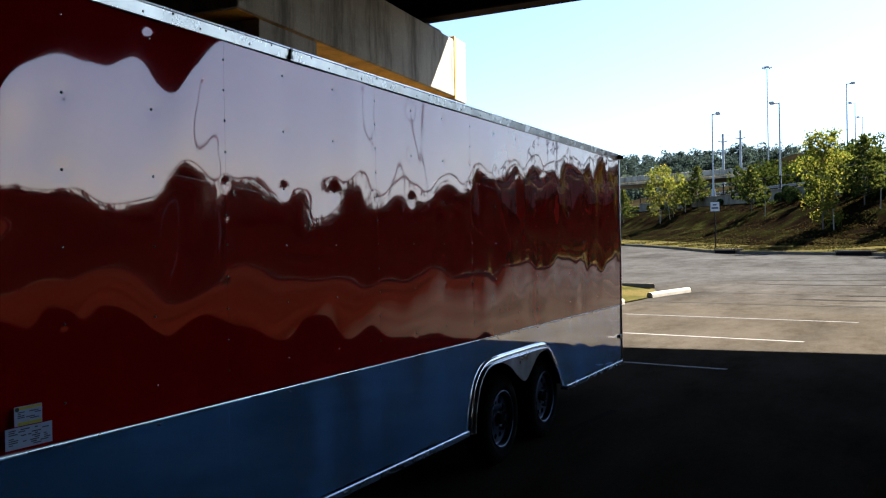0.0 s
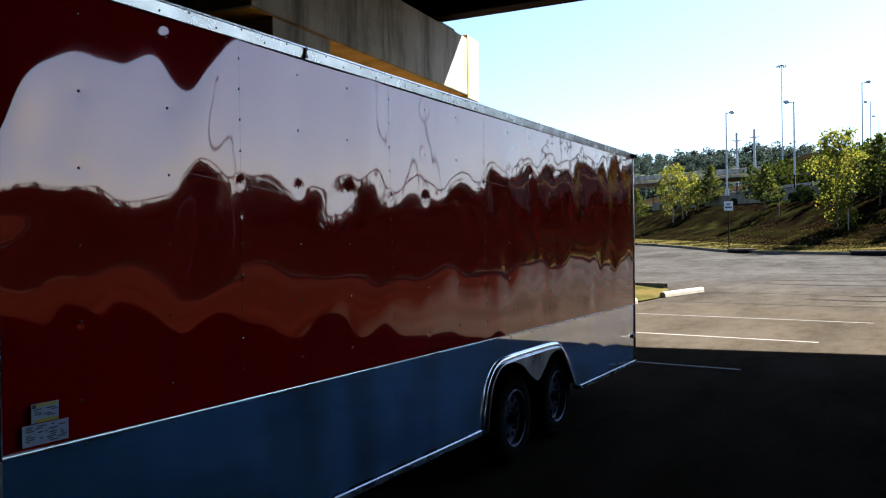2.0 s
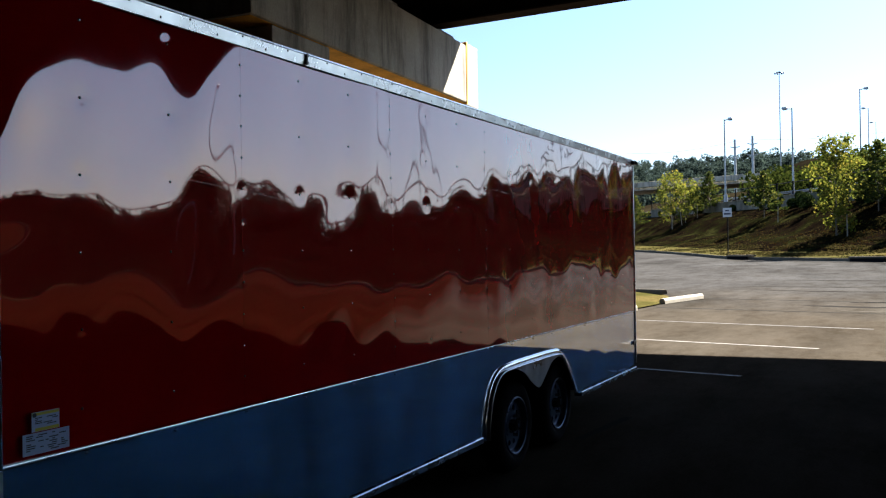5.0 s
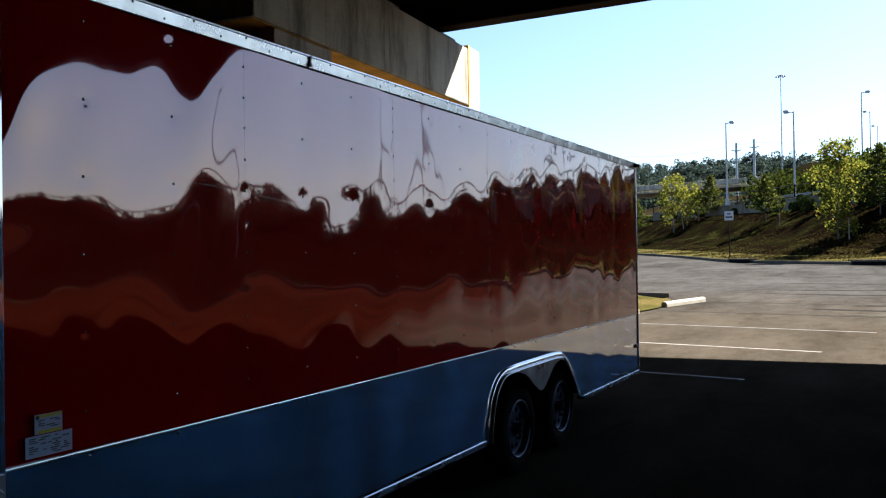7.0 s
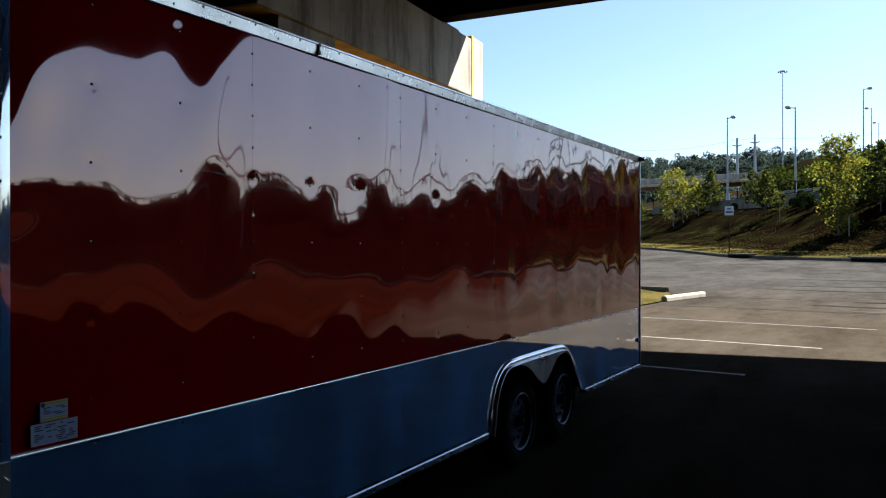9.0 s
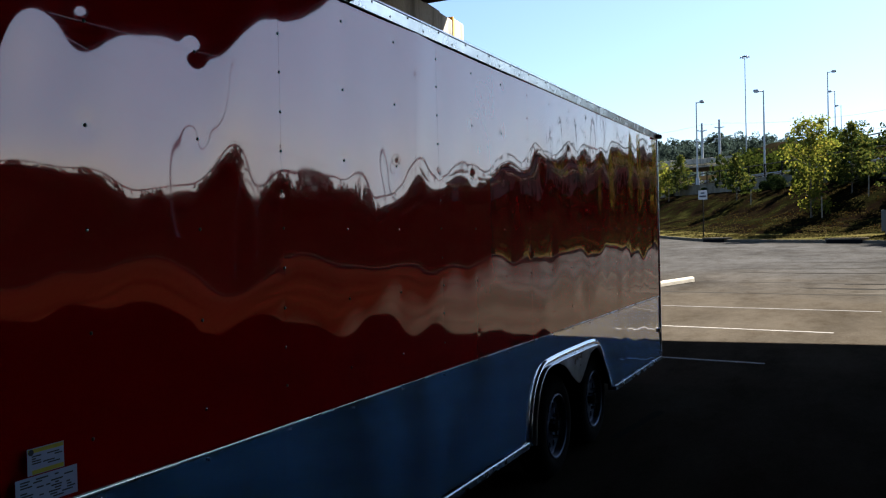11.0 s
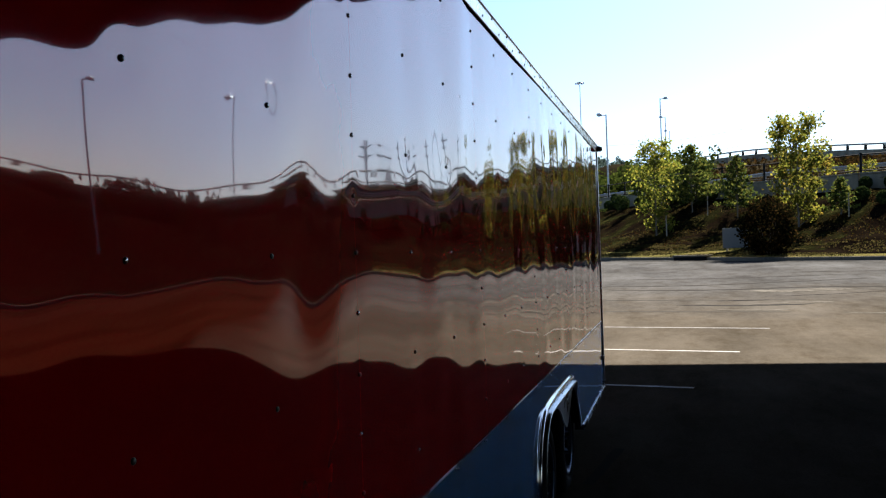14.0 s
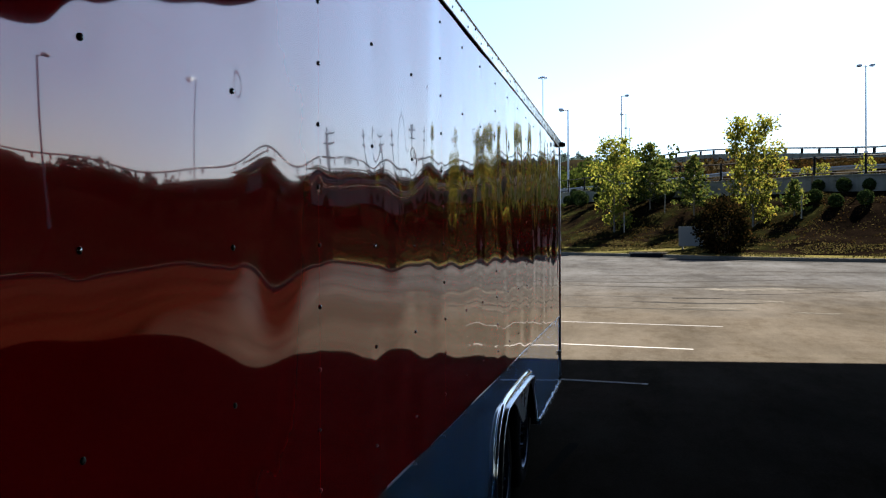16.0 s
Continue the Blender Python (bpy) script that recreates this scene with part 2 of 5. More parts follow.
FAR = mat_ground("far_scrub", [(0.3, (0.007, 0.006, 0.0035)), (0.5, (0.013, 0.0105, 0.006)), (0.75, (0.019, 0.016, 0.009))], 0.12, 2)
# the blue-green tint puts distance haze into the hillside
WOODS = mat_ground("hazed_wooded_hillside", [(0.3, (0.0120, 0.0180, 0.0144)), (0.5, (0.0180, 0.0252, 0.0192)), (0.72, (0.0300, 0.0360, 0.0252))], 0.12, 0.5)
# tyre rubber; the same dark colour paints the shadow along the kerb
SKID_SHADOW = material("rubber_and_kerb_shadow", (0.02, 0.019, 0.0175), 0.95, Specular_IOR_Level=0.0)
BARE = material("worn_pale_asphalt", (0.06, 0.055, 0.046), 0.95, Specular_IOR_Level=0.0)
setin(BARE, "Base Color", ramp(BARE, noise_tex(BARE, texcoord(BARE, (0.4, 1, 1), "World"), 3.0, 7, 0.75), [(0.42, (0.036, 0.033, 0.028)), (0.62, (0.075, 0.07, 0.06))]))
# worn far lines; dark enough to carry the shade on the trailer-side stripe
OLD_SHADED_LINE = material("worn_shaded_line_paint", (0.03, 0.029, 0.027), 0.95, Specular_IOR_Level=0.0)
FADED_LINE = material("faded_line_paint", (0.12, 0.112, 0.098), 0.9)
setin(FADED_LINE, "Base Color", ramp(FADED_LINE, noise_tex(FADED_LINE, texcoord(FADED_LINE, out="World"), 6, 6, 0.7), [(0.4, (0.033, 0.03, 0.026)), (0.62, (0.066, 0.062, 0.054))]))
PAINT_LINE = material("line_paint", (0.62, 0.6, 0.54), 0.8)
_v = texcoord(PAINT_LINE, out="World")
setin(PAINT_LINE, "Base Color", ramp(PAINT_LINE, noise_tex(PAINT_LINE, _v, 9, 6, 0.7), [(0.36, (0.042, 0.0372, 0.03)), (0.5, (0.095, 0.087, 0.074)), (0.7, (0.13, 0.122, 0.105))]))
RUBBER = material("tyre_rubber", (0.004, 0.004, 0.0045), 0.9, Specular_IOR_Level=0.04)
bump(RUBBER, noise_tex(RUBBER, texcoord(RUBBER), 60, 3), 0.3, 0.004)
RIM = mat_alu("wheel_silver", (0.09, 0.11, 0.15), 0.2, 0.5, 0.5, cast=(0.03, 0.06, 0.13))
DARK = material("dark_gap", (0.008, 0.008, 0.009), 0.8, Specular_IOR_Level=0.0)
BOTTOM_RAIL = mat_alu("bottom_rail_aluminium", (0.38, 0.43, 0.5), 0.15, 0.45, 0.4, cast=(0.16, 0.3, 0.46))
SCREW = material("screw_zinc", (0.4, 0.4, 0.41), 0.1, 1.0)
RUST = material("screw_dark", (0.05, 0.045, 0.042), 0.3, 0.6)
BLACK_PLASTIC = material("black_plastic", (0.012, 0.012, 0.014), 0.35)
PAPER = material("label_paper", (0.36, 0.43, 0.66), 0.5)
YELLOW = material("label_yellow", (0.55, 0.48, 0.05), 0.5)
INK = material("label_ink", (0.03, 0.035, 0.06), 0.6)
BARK = material("bark", (0.0780, 0.0660, 0.0510), 0.9)
bump(BARK, noise_tex(BARK, texcoord(BARK, (6, 6, 1.2)), 4, 5), 0.6, 0.02)
STAKE = material("stake_wood", (0.1920, 0.1620, 0.1140), 0.8)
GALV = material("galvanised_steel", (0.29, 0.3, 0.315), 0.45, 0.7)
FENCE = material("black_vinyl", (0.006, 0.006, 0.006), 0.6, Specular_IOR_Level=0.05)
RAILMAT = material("guardrail_steel", (0.19, 0.185, 0.17), 0.5, 0.3)
PALE_PANEL = material("weathered_panel", (0.13, 0.13, 0.12), 0.7, Specular_IOR_Level=0.0)
SIGNWHITE = material("sign_white", (0.4500, 0.4560, 0.4560), 0.5)
LEAF_YELLOW = mat_leaf("autumn_leaf", [(0.0, (0.04, 0.052, 0.008)), (0.35, (0.078, 0.092, 0.013)), (0.75, (0.125, 0.13, 0.02)), (1.0, (0.15, 0.12, 0.02))], through=0.58)
LEAF_GOLD = mat_leaf("golden_leaf", [(0.0, (0.038, 0.045, 0.008)), (0.35, (0.078, 0.086, 0.012)), (0.75, (0.12, 0.116, 0.018)), (1.0, (0.135, 0.092, 0.016))], through=0.58)
LEAF_GREEN = mat_leaf("green_leaf", [(0.0, (0.0088, 0.0147, 0.0029)), (0.5, (0.0206, 0.0294, 0.0053)), (1.0, (0.0382, 0.0441, 0.0088))])
LEAF_DARK = mat_leaf("dark_shrub_leaf", [(0.0, (0.0024, 0.0030, 0.0012)), (0.6, (0.0072, 0.0060, 0.0024)), (0.9, (0.0300, 0.0162, 0.0054)), (1.0, (0.0240, 0.0210, 0.0048))], through=0.25)
LEAF_PINE = mat_leaf("conifer_needles", [(0.0, (0.013, 0.027, 0.008)), (0.5, (0.045, 0.06, 0.012)), (1.0, (0.12, 0.115, 0.022))], through=0.35)
LEAF_BOX = mat_leaf("boxwood_leaf", [(0.0, (0.0083, 0.0166, 0.0050)), (0.6, (0.0187, 0.0313, 0.0083)), (1.0, (0.0416, 0.0499, 0.0166))], through=0.15)
LEAF_RUSSET = mat_leaf("russet_leaf", [(0.0, (0.0049, 0.0042, 0.0016)), (0.5, (0.0130, 0.0081, 0.0029)), (0.85, (0.0275, 0.0138, 0.0041)), (1.0, (0.0211, 0.0178, 0.0032))], through=0.3)
LEAF_DRY = mat_leaf("dry_grass_blade", [(0.0, (0.0168, 0.0168, 0.0048)), (0.5, (0.0330, 0.0276, 0.0090)), (1.0, (0.0510, 0.0390, 0.0162))])
# far leaves are blue-grey: haze is part of their colour
LEAF_FAR = mat_leaf("hazed_distant_foliage", [(0.0, (0.018, 0.028, 0.026)), (0.5, (0.022, 0.033, 0.029)), (1.0, (0.028, 0.04, 0.031))], through=0.6)


# ---- mesh helpers ----
def mesh_of(bm, name, mat, smooth=False):
    me = bpy.data.meshes.new(name)
    bm.to_mesh(me)
    bm.free()
    for mt in (mat if isinstance(mat, (list, tuple)) else [mat]):
        me.materials.append(mt)
    if smooth:
        me.shade_smooth()
    return me


def part(name, bm, mat, parent=None, label="", smooth=False, at=None):
    ob = new(name, mesh_of(bm, name, mat, smooth))
    ob.parent = parent
    if at is not None:
        ob.matrix_basis = at
    if label:
        ob["label"] = label
    return ob


def thing(name, at, label, category, group="", kind=""):
    ob = new(name)
    ob.matrix_basis = at
    return tagged(ob, label, category, group, kind)


def box(bm, x0, x1, y0, y1, z0, z1, bevel=0.0):
    r = bmesh.ops.create_cube(bm, size=1.0, matrix=Matrix.Translation(((x0 + x1) / 2, (y0 + y1) / 2, (z0 + z1) / 2)) @ Matrix.Diagonal((x1 - x0, y1 - y0, z1 - z0, 1)))
    if bevel:
        edges = {e for v in r["verts"] for e in v.link_edges}
        bmesh.ops.bevel(bm, geom=list(edges), offset=bevel, segments=2, affect="EDGES", profile=0.6)
    return bm


def tube(bm, p, q, r0, r1=None, n=8):
    p, q = Vector(p), Vector(q)
    r1 = r0 if r1 is None else r1
    d = q - p
    m = Matrix.Translation((p + q) / 2) @ d.to_track_quat("Z", "Y").to_matrix().to_4x4()
    bmesh.ops.create_cone(bm, cap_ends=True, segments=n, radius1=r0, radius2=r1, depth=d.length, matrix=m)
    return bm


def prism(bm, outline, h0, h1, axis="x"):
    """A flat outline pulled out between two heights along an axis."""
    def put(a, b, h):
        return {"x": (h, a, b), "y": (a, h, b), "z": (a, b, h)}[axis]
    lo = [bm.verts.new(put(a, b, h0)) for a, b in outline]
    hi = [bm.verts.new(put(a, b, h1)) for a, b in outline]
    bm.faces.new(lo)
    bm.faces.new(hi[::-1])
    for i in range(len(lo)):
        j = (i + 1) % len(lo)
        bm.faces.new((lo[i], hi[i], hi[j], lo[j]))
    bmesh.ops.recalc_face_normals(bm, faces=bm.faces[:])
    return bm


def revolve(bm, profile, n=40, axis="x"):
    """A lathe round x: profile of (radius, x)."""
    rings = []
    for r, h in profile:
        rings.append([bm.verts.new((h, r * math.cos(2 * math.pi * i / n), r * math.sin(2 * math.pi * i / n))) for i in range(n)])
    for a, b in zip(rings, rings[1:]):
        for i in range(n):
            j = (i + 1) % n
            bm.faces.new((a[i], a[j], b[j], b[i]))
    bmesh.ops.recalc_face_normals(bm, faces=bm.faces[:])
    return bm


def from_arrays(name, verts, faces, mat, parent=None, smooth=False):
    me = bpy.data.meshes.new(name)
    me.from_pydata(verts, [], faces)
    me.materials.append(mat)
    if smooth:
        me.shade_smooth()
    ob = new(name, me)
    ob.parent = parent
    return ob


# ---- lie of the land ----
SLOPE = 0.022                                    # the lot climbs gently away from the bridge
KERB = [(-70, 150), (-40, 108), (-17, 70), (-11, 59.5), (-6.3, 49.8), (-3, 46.6), (0.3, 44.3), (2.2, 42.8), (5, 40.2), (10.7, 37.4), (20, 34), (40, 28), (80, 18), (140, 2)]
_smooth = []
for i in range(len(KERB) - 1):
    a, b, c, d = (Vector(KERB[max(0, min(len(KERB) - 1, i + j))]) for j in (-1, 0, 1, 2))
    for s in range(4):
        u = s / 4
        _smooth.append(0.5 * ((2 * b) + (c - a) * u + (2 * a - 5 * b + 4 * c - d) * u * u + (3 * b - a - 3 * c + d) * u ** 3))
_smooth.append(Vector(KERB[-1]))
KLINE = [Vector((p.x, p.y)) for p in _smooth]
KARR = np.array([tuple(p) for p in KLINE])
PROFILE = [(0, 0.15), (1.5, 0.35), (6, 1.5), (8, 2.6), (10, 3.3), (11, 3.5), (11.25, 4.25), (12, 4.3), (22, 4.5), (38, 7.9), (42, 8.6), (60, 8.6), (150, 6.0)]


def kerb_distance(x, y):
    a, b = KARR[:-1], KARR[1:]
    d = b - a
    p = np.array((x, y))
    t = np.clip(((p - a) * d).sum(1) / (d * d).sum(1), 0, 1)
    q = a + d * t[:, None]
    r = np.hypot(*(p - q).T)
    i = int(r.argmin())
    side = d[i, 0] * (p[1] - a[i, 1]) - d[i, 1] * (p[0] - a[i, 0])
    return (1 if side > 0 else -1) * float(r[i]), float(q[i, 1])


def height(x, y):
    s, yk = kerb_distance(x, y)
    if s <= 0:
        return SLOPE * y
    z = SLOPE * yk + float(np.interp(s, [p[0] for p in PROFILE], [p[1] for p in PROFILE]))
    z += tilt(x, s)
    if 2 < s < 10.8:
        z += 0.18 * noise.noise((x * 0.35, y * 0.35, 3.0)) + 0.05 * noise.noise((x * 1.3, y * 1.3, 7.0))
    return z


def tilt(x, s):
    """The upper highway dips away to the right of the lot."""
    lie = -0.045 * max(0.0, min(x, 60) - 4) + float(np.interp(x, (-10, 0, 7, 13.5, 18.2, 22), (0, 1.0, 1.6, 0.95, 0.4, 0)))
    return lie * min(1.0, max(0.0, (s - 20) / 18))


def strip(name, offsets, mat, label, category, lift=0.0, smooth=True, first=0, last=None):
    """A band of ground that follows the kerb between offsets from it."""
    line = KLINE[first:last]
    verts, faces = [], []
    for i, p in enumerate(line):
        t = (line[min(i + 1, len(line) - 1)] - line[max(i - 1, 0)]).normalized()
        nrm = Vector((-t.y, t.x))
        for s in offsets:
            q = p + nrm * s
            verts.append((q.x, q.y, SLOPE * p.y + float(np.interp(s, [a for a, _ in PROFILE], [b for _, b in PROFILE])) + lift + tilt(q.x, s)
                          + ((0.18 * noise.noise((q.x * 0.35, q.y * 0.35, 3.0)) + 0.05 * noise.noise((q.x * 1.3, q.y * 1.3, 7.0))) if 2 < s < 10.8 else 0)))
    k = len(offsets)
    for i in range(len(line) - 1):
        for j in range(k - 1):
            faces.append((i * k + j, i * k + k + j, i * k + k + j + 1, i * k + j + 1))
    ob = from_arrays(name, verts, faces, mat, None, smooth)
    return tagged(ob, label, category, kind="structure")



# ---- ground ----
def lot_mesh():
    """The asphalt lot: from far behind the bridge up to the kerb."""
    verts, faces = [], []
    steps = 14
    for p in KLINE:
        near = Vector((p.x * 1.0, -90.0))
        for s in range(steps + 1):
            q = near.lerp(p, s / steps)
            verts.append((q.x, q.y, SLOPE * q.y))
    k = steps + 1
    for i in range(len(KLINE) - 1):
        for j in range(steps):
            faces.append((i * k + j, i * k + k + j, i * k + k + j + 1, i * k + j + 1))
    return verts, faces


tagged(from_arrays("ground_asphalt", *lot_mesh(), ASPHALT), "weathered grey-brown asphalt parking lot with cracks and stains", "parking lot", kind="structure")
strip("ground_verge", [0.16, 0.8, 1.4, 1.8], GRASS, "sunlit dry yellow grass verge behind the kerb", "grass", last=31)
strip("ground_verge_narrow", [0.16, 0.5, 0.8], GRASS, "narrow edge of sunlit grass behind the kerb", "grass", first=30, last=38)
strip("ground_verge_mulch", [0.8, 1.3, 1.8], MULCH_SHADE, "mulch behind the narrow grass edge, shade put into its colour", "slope", first=30, last=38)
strip("ground_verge_far", [0.16, 0.9, 1.8], MULCH_SHADE, "thin mulched edge of the bank behind the kerb", "slope", first=37)
strip("ground_bank", [1.8, 2.4, 3.2, 4, 5, 6, 7, 8, 9, 10, 11.0], BANK, "mulched planted bank with thin grass, shadows put into its colour", "slope", last=34)
strip("ground_bank_shaded", [1.8, 2.4, 3.2, 4, 5, 6, 7, 8, 9, 10, 11.0], MULCH_SHADE, "bare mulch on the bank farther along the lot, shade put into its colour", "slope", first=33)
strip("road_upper", [11.2, 12, 14, 16, 18, 22], ASPHALT, "asphalt ramp road above the retaining wall", "road", smooth=False, last=38)
# past the sight line the ground is near-black, so the panels reflect it dark
strip("ground_bank_top", [11.0, 12, 14, 16, 18, 22], MULCH_SHADE, "brushy ground at the head of the bank, darkened for reflections", "slope", smooth=False, first=37)
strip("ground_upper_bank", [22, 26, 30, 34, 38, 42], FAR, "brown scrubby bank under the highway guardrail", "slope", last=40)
strip("ground_upper_slope", [22, 26, 30, 34, 38, 42], MULCH_SHADE, "brushy slope beside the highway, darkened for reflections", "slope", first=39)


def far_land():
    verts, faces = [], []
    nx, ny = 60, 40
    for j in range(ny + 1):
        for i in range(nx + 1):
            x = -900 + 1800 * i / nx
            y = -400 + 2000 * (j / ny) ** 1.3
            low = -3.5 + 0.012 * max(0, y)
            verts.append((x, y, low))
    k = nx + 1
    for j in range(ny):
        for i in range(nx):
            faces.append((j * k + i, j * k + i + 1, j * k + k + i + 1, j * k + k + i))
    return verts, faces


tagged(from_arrays("ground", *far_land(), FAR, smooth=True), "rolling scrub and wooded land out to the horizon", "land", kind="structure")


def ridge_height(x, y):
    lie = float(np.interp(x, (-700, -150, -40, 0, 60, 700), (39, 47, 44, 37, 31, 30)))
    return lie * max(0.0, 1 - abs(y - 510) / 200) ** 0.6 * (1 + 0.06 * noise.noise((x * 0.012, y * 0.01, 1.0)))


def ridge():
    verts, faces = [], []
    nx, ny = 120, 16
    for j in range(ny + 1):
        for i in range(nx + 1):
            x, y = -700 + 1400 * i / nx, 312 + 396 * j / ny
            verts.append((x, y, ridge_height(x, y) + 1.5))
    k = nx + 1
    for j in range(ny):
        for i in range(nx):
            faces.append((j * k + i, j * k + i + 1, j * k + k + i + 1, j * k + k + i))
    return verts, faces


tagged(from_arrays("backdrop_ridge", *ridge(), WOODS, smooth=True), "long wooded ridge on the horizon, blue-green with painted haze", "hill", kind="structure")


def kerb():
    """The kerb: a real step, in lengths butted end to end."""
    root = thing("kerb", Matrix(), "concrete kerb of the parking lot, in jointed lengths", "kerb", kind="structure")
    for i in range(8, len(KLINE) - 9):
        a, b = KLINE[i], KLINE[i + 1]
        n = max(1, int((b - a).length / 3.0))
        for j in range(n):
            p, q = a.lerp(b, j / n), a.lerp(b, (j + 1) / n)
            t = (q - p).normalized()
            nrm = Vector((-t.y, t.x))
            bm = bmesh.new()
            L = (q - p).length - 0.012
            prism(bm, [(0, -0.3), (0, 0.11), (0.03, 0.15), (0.17, 0.155), (0.17, -0.3)], 0, L, "x")
            m = Matrix(((t.x, nrm.x, 0, p.x), (t.y, nrm.y, 0, p.y), (SLOPE * t.y, 0, 1, SLOPE * p.y), (0, 0, 0, 1)))
            part("kerb_stone", bm, KERBMAT, root, at=m)
    return root


kerb()


def storm_inlet(x, y):
    i = min(range(len(KLINE) - 1), key=lambda n: (KLINE[n] - Vector((x, y))).length)
    a, b = KLINE[max(0, i - 1)], KLINE[i + 1]
    t = (b - a).normalized()
    p = KLINE[i] - Vector((-t.y, t.x)) * 0.12
    root = thing("storm_drain", pose(p.x, p.y, SLOPE * p.y, 0, 0, math.degrees(math.atan2(t.y, t.x))), "concrete storm drain inlet with a dark mouth in the kerb", "storm drain", "storm drains")
    part("cover_slab", box(bmesh.new(), -1.0, 1.0, -0.05, 0.6, 0.17, 0.26, 0.015), KERBMAT, root)
    part("mouth", box(bmesh.new(), -0.95, 0.95, -0.02, 0.1, 0.004, 0.168), DARK, root, "dark open mouth")


storm_inlet(-5.7, 49.0)
storm_inlet(1.3, 43.5)


def wall_and_fence():
    """The retaining wall with its black fence, along the top of the bank."""
    wall = thing("wall_retaining", Matrix(), "pale concrete retaining wall at the top of the bank", "retaining wall", kind="structure")
    fence = thing("fence", Matrix(), "black chain-link fence on top of the retaining wall", "fence")
    rail = thing("guardrail", Matrix(), "galvanised steel guardrail beside the ramp road", "guardrail", "guardrails")
    upper = thing("guardrail", Matrix(), "weathered highway barrier rail on posts above the bank", "guardrail", "guardrails")

    def offset_line(s, step, x_end, x_start=-80):
        """Evenly spaced points on a line kept at a distance from the kerb."""
        raw = []
        for i in range(5, len(KLINE) - 1):
            for u in (0.0, 0.25, 0.5, 0.75):
                p = KLINE[i].lerp(KLINE[i + 1], u)
                t = (KLINE[i + 1] - KLINE[i - 1]).normalized().lerp((KLINE[min(i + 2, len(KLINE) - 1)] - KLINE[i]).normalized(), u).normalized()
                q = Vector((p.x - t.y * s, p.y + t.x * s, 0.0))
                d, yk = kerb_distance(q.x, q.y)
                if d > s - 0.2 and (not raw or q.x > raw[-1].x + 0.05):
                    q.z = SLOPE * p.y + tilt(q.x, s)
                    raw.append(q)
        for _ in range(6):
            raw = [raw[0]] + [(raw[i - 1] + raw[i] * 2 + raw[i + 1]) / 4 for i in range(1, len(raw) - 1)] + [raw[-1]]
        out, carry = [raw[0]], 0.0
        for a, b in zip(raw, raw[1:]):
            L = (b - a).length
            while carry + L >= step:
                u = (step - carry) / L
                a = a.lerp(b, u)
                L = (b - a).length
                carry = 0.0
                out.append(a)
            carry += L
        return [p for p in out if x_start < p.x < x_end]

    def frame_of(a, b):
        u = b - a
        flat = Vector((u.x, u.y))
        return pose(a.x, a.y, a.z, 0, 0, math.degrees(math.atan2(u.y, u.x))) @ pose(0, 0, 0, 0, -math.degrees(math.atan2(u.z, flat.length)), 0), u.length

    pts = offset_line(11.1, 2.9, 18.5)
    for a, b in zip(pts, pts[1:]):
        m, L = frame_of(a, b)
        bm = bmesh.new()
        box(bm, 0, L - 0.012, -0.12, 0.12, 2.9, 4.32, 0.02)
        box(bm, 0, L - 0.012, -0.16, 0.16, 4.324, 4.42, 0.015)
        part("wall_panel", bm, WALLMAT, wall, at=m)
        part("fence_rail", tube(bmesh.new(), (0, 0, 5.4), (L, 0, 5.4), 0.035, n=6), FENCE, fence, at=m)
        part("fence_rail", tube(bmesh.new(), (0, 0, 4.52), (L, 0, 4.52), 0.035, n=6), FENCE, fence, at=m)
        part("fence_post", tube(bmesh.new(), (0, 0, 4.4), (0, 0, 5.48), 0.065, n=6), FENCE, fence, at=m)
        bm = bmesh.new()
        x = -0.9
        while x < L:
            for sg in (1, -1):
                x0, x1 = (x, x + 0.92) if sg > 0 else (x + 0.92, x)
                c0, c1 = max(0, min(L, x0)), max(0, min(L, x1))
                if abs(c1 - c0) > 0.02:
                    z0 = 4.53 + 0.92 * (c0 - x0) / (x1 - x0)
                    z1 = 4.53 + 0.92 * (c1 - x0) / (x1 - x0)
                    tube(bm, (c0, 0, z0), (c1, 0, z1), 0.0022, n=3)
            x += 0.3
        part("fence_mesh", bm, FENCE, fence, at=m)
    pts = offset_line(18.0, 3.8, 22)
    for a, b in zip(pts, pts[1:]):
        m, L = frame_of(a, b)
        bm = prism(bmesh.new(), [(-0.04, 5.16), (-0.1, 5.22), (-0.04, 5.29), (-0.1, 5.37), (-0.04, 5.44), (0, 5.44), (0, 5.16)], 0, L, "x")
        part("rail_beam", bm, RAILMAT, rail, at=m)
        part("rail_post", box(bmesh.new(), -0.07, 0.07, 0.004, 0.14, 4.1, 5.5, 0.01), GALV, rail, at=m)
    pts = offset_line(40.0, 2.4, 125, 1)
    for a, b in zip(pts, pts[1:]):
        m, L = frame_of(a, b)
        if a.x < 23:
            part("barrier_wall", box(bmesh.new(), 0, L - 0.02, -0.15, 0.15, 8.1, 8.95, 0.02), WALLMAT, upper, "pale concrete barrier", at=m)
        part("rail_beam", box(bmesh.new(), 0, L, -0.06, 0.06, 9.38, 9.55, 0.02), RAILMAT, upper, at=m)
        part("rail_post", box(bmesh.new(), -0.12, 0.12, -0.05, 0.12, 8.952, 9.377, 0.02), FENCE, upper, "dark stub post", at=m)


wall_and_fence()


# ---- bridge ----
BR = pose(-5.82, 14.1, 0, 0, 0, 4.3)             # x along the deck, y across it, at the near bottom corner of the pier cap


DECK = pose(-5.82, 14.1, 0, 0, -1.75, 5.4)       # the deck climbs a little along its length


